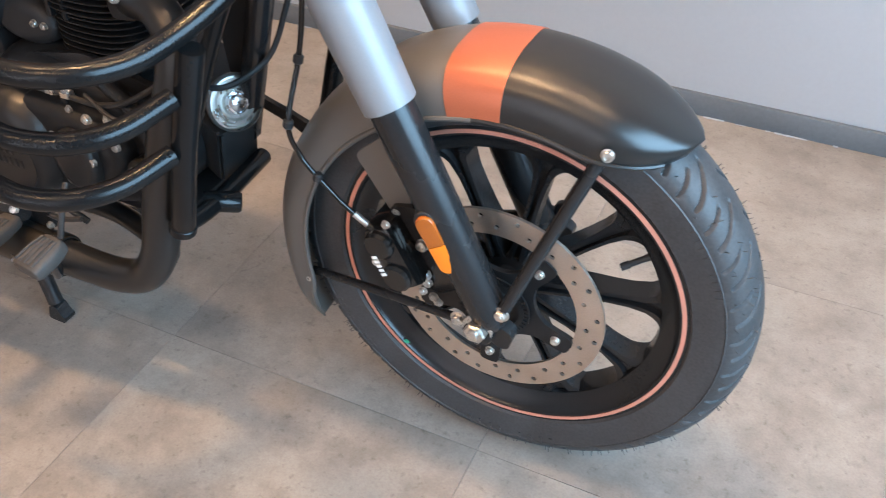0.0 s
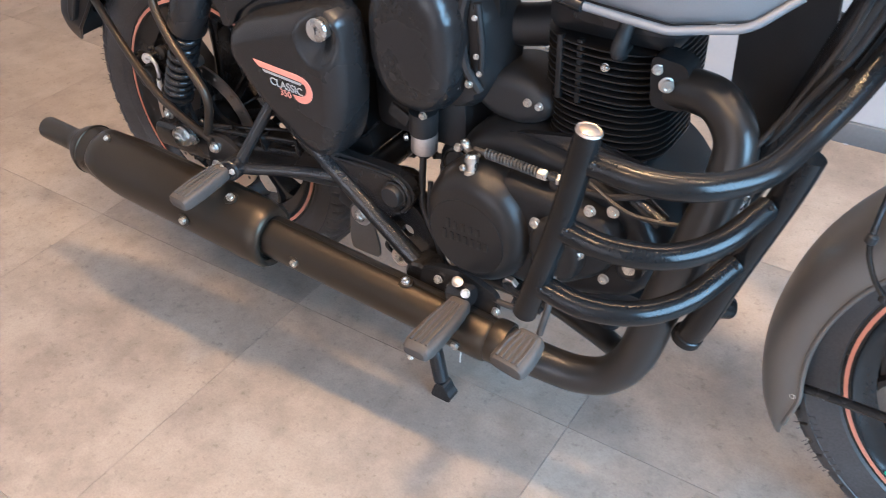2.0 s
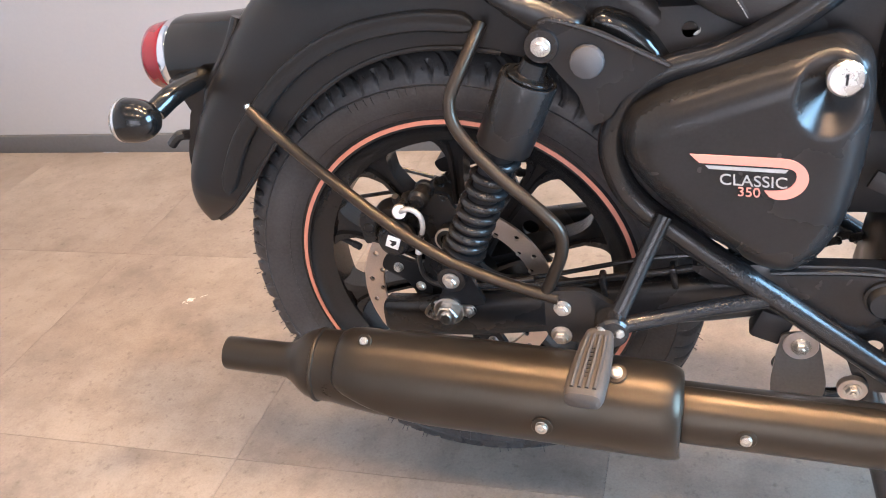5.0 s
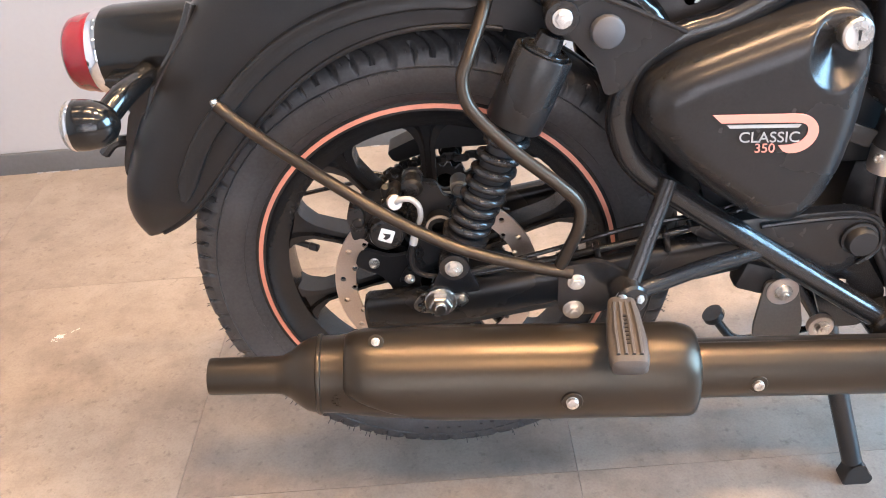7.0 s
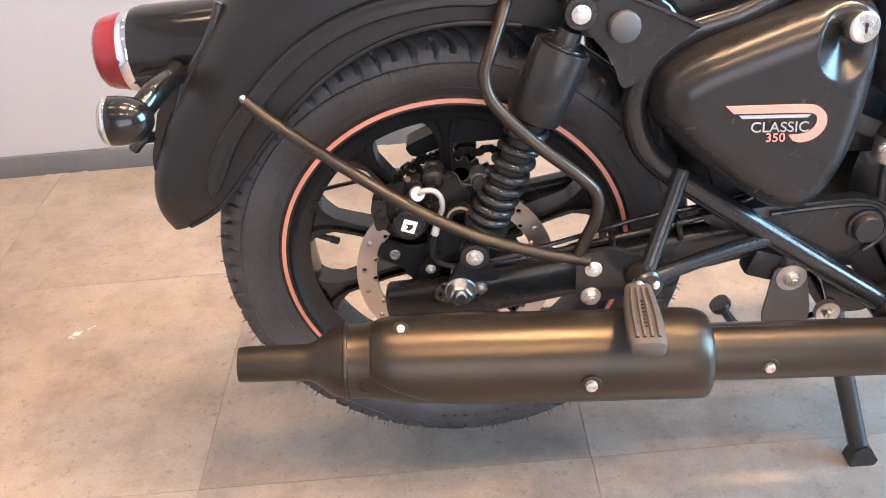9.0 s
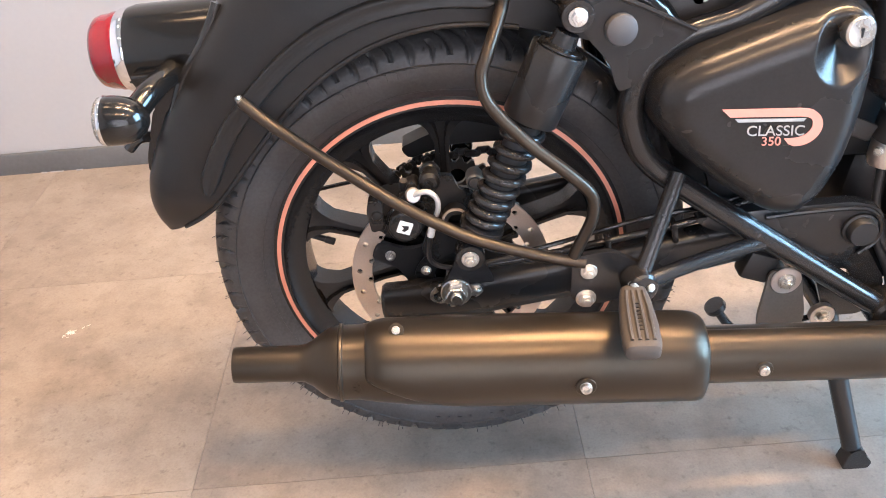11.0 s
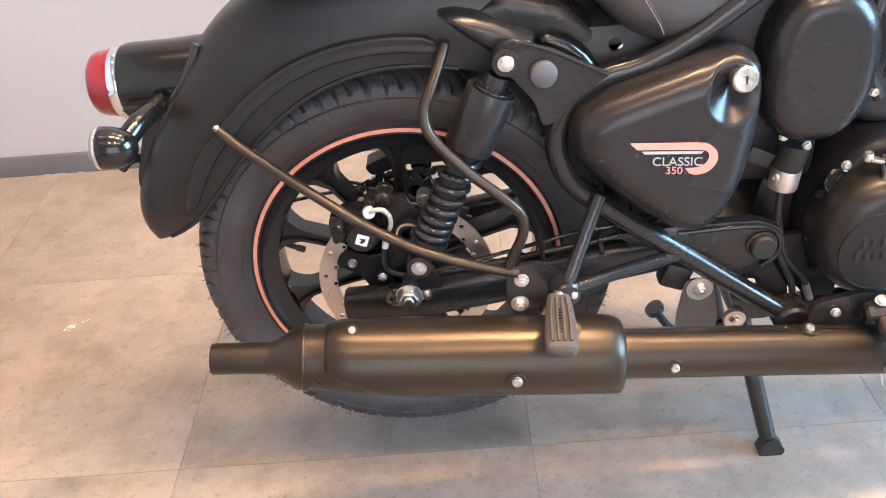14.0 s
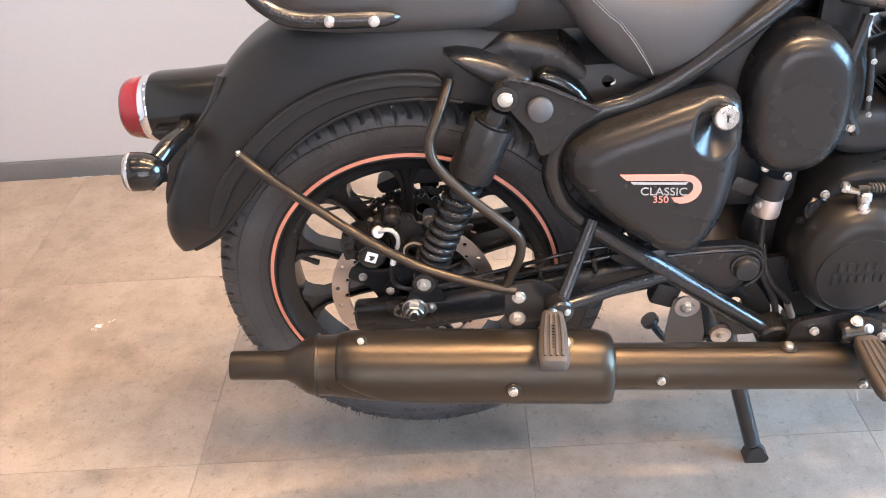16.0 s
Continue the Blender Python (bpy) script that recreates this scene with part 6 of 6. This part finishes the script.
part("guard_strut", tube([(1.055, -0.10, 0.735), (0.998, -0.10, 0.618), (0.940, -0.10, 0.479), (0.922, -0.10, 0.43)], 0.014, 14, 5), TUBES, cg)
part("strut_foot", lathe([(0, -0.02), (0.014, -0.02), (0.0155, -0.015), (0.0155, 0.03), (0.013, 0.034), (0, 0.034)], 18, (0.972, -0.105, 0.384), (0.75, 0.6, -0.2)), TUBES, cg)
part("guard_crossbar", tube([(0.975, -0.185, 0.398), (0.972, -0.14, 0.386), (0.972, -0.09, 0.384), (0.965, 0.02, 0.384)], 0.0135, 12, 4), TUBES, cg)
part("guard_post", tube([(1.098, 0.15, 0.80), (1.068, 0.19, 0.715), (1.031, 0.200, 0.610), (0.994, 0.200, 0.470), (0.960, 0.200, 0.325)], 0.0165, 18, 5), TUBES, cg)
part("guard_arm", plate(round_poly([(0.800, 0.372), (0.900, 0.342), (0.952, 0.322), (0.972, 0.312), (0.972, 0.288), (0.948, 0.286), (0.900, 0.318), (0.800, 0.352)], 0.011), 0.192, 0.202), TUBES, cg)
for p in ((1.040, -0.216, 0.632), (1.020, -0.218, 0.548), (0.905, -0.352, 0.712), (0.885, -0.358, 0.633), (0.862, -0.362, 0.551)):
    part("weld_bead", lathe(disc_profile(0.0032, 0, 0.002, 0.0008), 10, p, (0.2, -1, 0.3)), TUBES, cg)
# Left-hand bars, mirrored.
for b in BARS:
    part("guard_bar", tube([(x, -y, z) for x, y, z in b], 0.0136, 14, 5), TUBES, cg)
part("guard_side_post", tube([(0.903, 0.334, 0.745), (0.872, 0.341, 0.625), (0.838, 0.347, 0.495)], 0.0136, 16, 4), TUBES, cg)

# ---- frame front, horn ----
part("down_tube", tube([(1.085, 0.0, 0.87), (1.040, 0.0, 0.74), (0.985, 0.012, 0.56), (0.945, 0.02, 0.425)], 0.0185, 18, 4), BLACK, bike, "satin black frame down tube")
part("tube_tab", plate(round_poly([(0.905, 0.47), (0.955, 0.455), (0.970, 0.425), (0.95, 0.408), (0.905, 0.432)], 0.016), 0.010, 0.022), BLACK, bike)
part("head_stock", tube([(1.175, 0, 0.77), (1.11, 0, 0.90)], 0.034, 20, 2), BLACK, bike)
part("backbone", tube([(1.10, 0, 0.83), (0.95, 0, 0.79), (0.70, 0, 0.76), (0.45, 0, 0.74)], 0.03, 14, 4), BLACK, bike)
part("front_panel", plate(round_poly([(0.925, 0.46), (0.912, 0.60), (0.908, 0.745), (1.010, 0.775), (1.016, 0.72), (0.978, 0.575), (0.952, 0.46)], 0.015), 0.03, 0.04), PLASTIC, bike, "black panel behind the down tube")
hn = Vector((0.955, -0.012, 0.492))
hax = Vector((0.86, -0.42, 0.28)).normalized()
horn = along(hn, hax, [(0, -0.03), (0.018, -0.03), (0.030, -0.018), (0.040, -0.008), (0.041, 0.0), (0.039, 0.004), (0.036, 0.005), (0.034, 0.001), (0.031, 0.001), (0.029, 0.006), (0.026, 0.006), (0.023, 0.001), (0.020, 0.001), (0.018, 0.007), (0.015, 0.007), (0.009, 0.012), (0, 0.013)], ZINC, "horn", bike, "round chromed horn with ribbed face")
along(hn, hax, [(0.039, -0.004), (0.0425, -0.003), (0.0425, 0.003), (0.039, 0.006)], PLATE, "rim", horn)
along(hn, hax, [(0.0125, 0.009), (0.0145, 0.009), (0.0145, 0.013), (0.0125, 0.014)], CHROME, "boss_ring", horn)
reg = part("regulator", box((0.925, -0.006, 0.415), (0.055, 0.070, 0.090), 0.006, (0, 10, -20)), PLASTIC, bike, "black plastic panel below the horn")
for k in range(3):
    part("panel_rib", box((0.946 - 0.012 * k, -0.046 + 0.004 * k, 0.415), (0.004, 0.006, 0.085), 0.001, (0, 10, -20)), PLASTIC, reg)
part("throttle_cable", tube([(1.10, -0.09, 0.90), (1.07, -0.11, 0.78), (1.03, -0.12, 0.70), (0.98, -0.10, 0.60), (0.93, -0.09, 0.555)], 0.004, 8, 6), PLASTIC, bike)
part("brake_hose", tube([(1.105, 0.03, 0.86), (1.072, 0.03, 0.74), (1.036, 0.029, 0.640), (1.019, 0.007, 0.578), (1.004, -0.030, 0.557), (0.991, -0.072, 0.556), (0.950, -0.085, 0.555)], 0.0042, 8, 6), PLASTIC, bike)
part("wire_loom", tube([(0.62, -0.10, 0.76), (0.605, -0.11, 0.70), (0.61, -0.115, 0.64), (0.63, -0.11, 0.60)], 0.007, 8, 6), PLASTIC, bike)

# ---- stands, brake pedal ----
for s in (-1, 1):
    lg = part("stand_leg", tube([(0.50, s * 0.100, 0.262), (0.525, s * 0.115, 0.16), (0.560, s * 0.132, 0.034)], 0.0135, 16, 3), BLACK, bike, "satin black centre stand leg")
    part("stand_foot", plate(round_poly([(0.545, 0.0), (0.584, 0.0), (0.588, 0.012), (0.580, 0.020), (0.573, 0.038), (0.556, 0.034)], 0.008), s * 0.134 - 0.012, s * 0.134 + 0.012), BLACK, lg)
part("stand_bridge", rod((0.505, -0.10, 0.245), (0.505, 0.10, 0.245), 0.012), BLACK, bike)
ss = part("stand_lever", tube([(0.555, 0.130, 0.055), (0.50, 0.128, 0.045), (0.465, 0.124, 0.055), (0.433, 0.120, 0.100)], 0.0075, 12, 4), BLACK, bike, "foot lever of the centre stand")
part("stand_pad", lathe([(0, -0.006), (0.016, -0.006), (0.018, -0.002), (0.017, 0.006), (0, 0.008)], 18, (0.431, 0.120, 0.105), (-0.55, 0, 0.8)), BLACK, ss)
hg = part("silencer_hanger", plate(round_poly([(0.402, 0.352), (0.440, 0.355), (0.454, 0.285), (0.452, 0.262), (0.396, 0.262), (0.394, 0.285)], 0.008), -0.137, -0.133), PLATE, bike, "satin grey hanger plate")
part("hanger_washer", lathe(disc_profile(0.019, 0, 0.003, 0.001), 28, (0.423, -0.137, 0.338), (0, -1, 0)), ALLOY, hg)
bolt((0.423, -0.140, 0.338), 0.0105, hg)
part("stop_block", box((0.392, -0.115, 0.352), (0.04, 0.03, 0.04), 0.006, (0, 20, 0)), PLASTIC, bike)
part("lower_bracket", plate(round_poly([(0.455, 0.395), (0.52, 0.375), (0.56, 0.31), (0.54, 0.262), (0.49, 0.262), (0.47, 0.32)], 0.015, 4), -0.118, -0.110, [circle(0.500, 0.325, 0.011, 18)]), BLACK, bike)
bolt((0.484, -0.125, 0.268), 0.010, bike)
part("pivot_bush", lathe([(0.007, -0.004), (0.0155, -0.004), (0.0165, -0.002), (0.0165, 0.004), (0.007, 0.004)], 26, (0.484, -0.122, 0.268)), ALLOY, bike)
part("spring_hook", tube([(0.45, -0.09, 0.275), (0.43, -0.09, 0.25), (0.455, -0.09, 0.235), (0.49, -0.09, 0.24)], 0.004, 8, 5), BLACK, bike)
bp = part("brake_pedal", tube([(0.600, -0.165, 0.285, 0.010), (0.66, -0.178, 0.272, 0.009), (0.73, -0.215, 0.262, 0.0085), (0.775, -0.250, 0.285, 0.008), (0.792, -0.262, 0.330, 0.008)], 0.009, 12, 5, flat=0.8), BLACK, bike, "black brake pedal with a grey rubber pad")
footrest("brake_pedal_pad", (0.795, -0.244, 0.350), (0.788, -0.304, 0.338), 0.027, 0.0145, "grey ribbed rubber brake pedal pad", 5)
part("pedal_arm", tube([(0.800, -0.205, 0.428), (0.808, -0.230, 0.402), (0.805, -0.246, 0.362)], 0.0046, 10, 4), CHAIN, bp)
pk = part("peg_bracket", plate(round_poly([(0.57, 0.33), (0.64, 0.345), (0.70, 0.325), (0.70, 0.285), (0.64, 0.27), (0.56, 0.275)], 0.015), -0.178, -0.168), BLACK, bike)
part("peg_hinge", lathe(disc_profile(0.017, -0.02, 0.02, 0.004), 20, (0.650, -0.195, 0.322), (1, 0, 0.1)), BLACK, bike)
for p, r, ax in (((0.648, -0.200, 0.345), 0.009, (0, -0.4, 1)), ((0.664, -0.205, 0.335), 0.0075, (0.3, -0.8, 0.5)), ((0.700, -0.180, 0.300), 0.0075, (0, -1, 0)), ((0.60, -0.18, 0.315), 0.0075, (0, -1, 0.1))):
    bolt(p, r, pk, ax, CAPS)
part("brake_rod", tube([(0.60, -0.16, 0.30), (0.66, -0.17, 0.312), (0.72, -0.175, 0.315), (0.76, -0.17, 0.325)], 0.0045, 8, 5), CHAIN, bike)
part("pedal_spring", tube([(0.70, -0.16, 0.335), (0.735, -0.165, 0.33), (0.765, -0.165, 0.318)], 0.0055, 8, 4), CAST, bike)
part("clip_wire", tube([(0.655, -0.17, 0.285), (0.662, -0.215, 0.235), (0.665, -0.225, 0.215)], 0.0014, 5, 4), ALLOY, bike)
# Added dark filler between the pivot plate and the engine.
part("gap_plate", plate(round_poly([(0.500, 0.392), (0.63, 0.405), (0.63, 0.286), (0.588, 0.290), (0.570, 0.312), (0.536, 0.300), (0.512, 0.345)], 0.008), -0.105, -0.095), CAST, bike, "black plate filling the gap behind the engine")
part("gearbox_housing", box((0.565, 0.02, 0.375), (0.12, 0.15, 0.17), 0.025, (0, 8, 0)), CAST, eng)
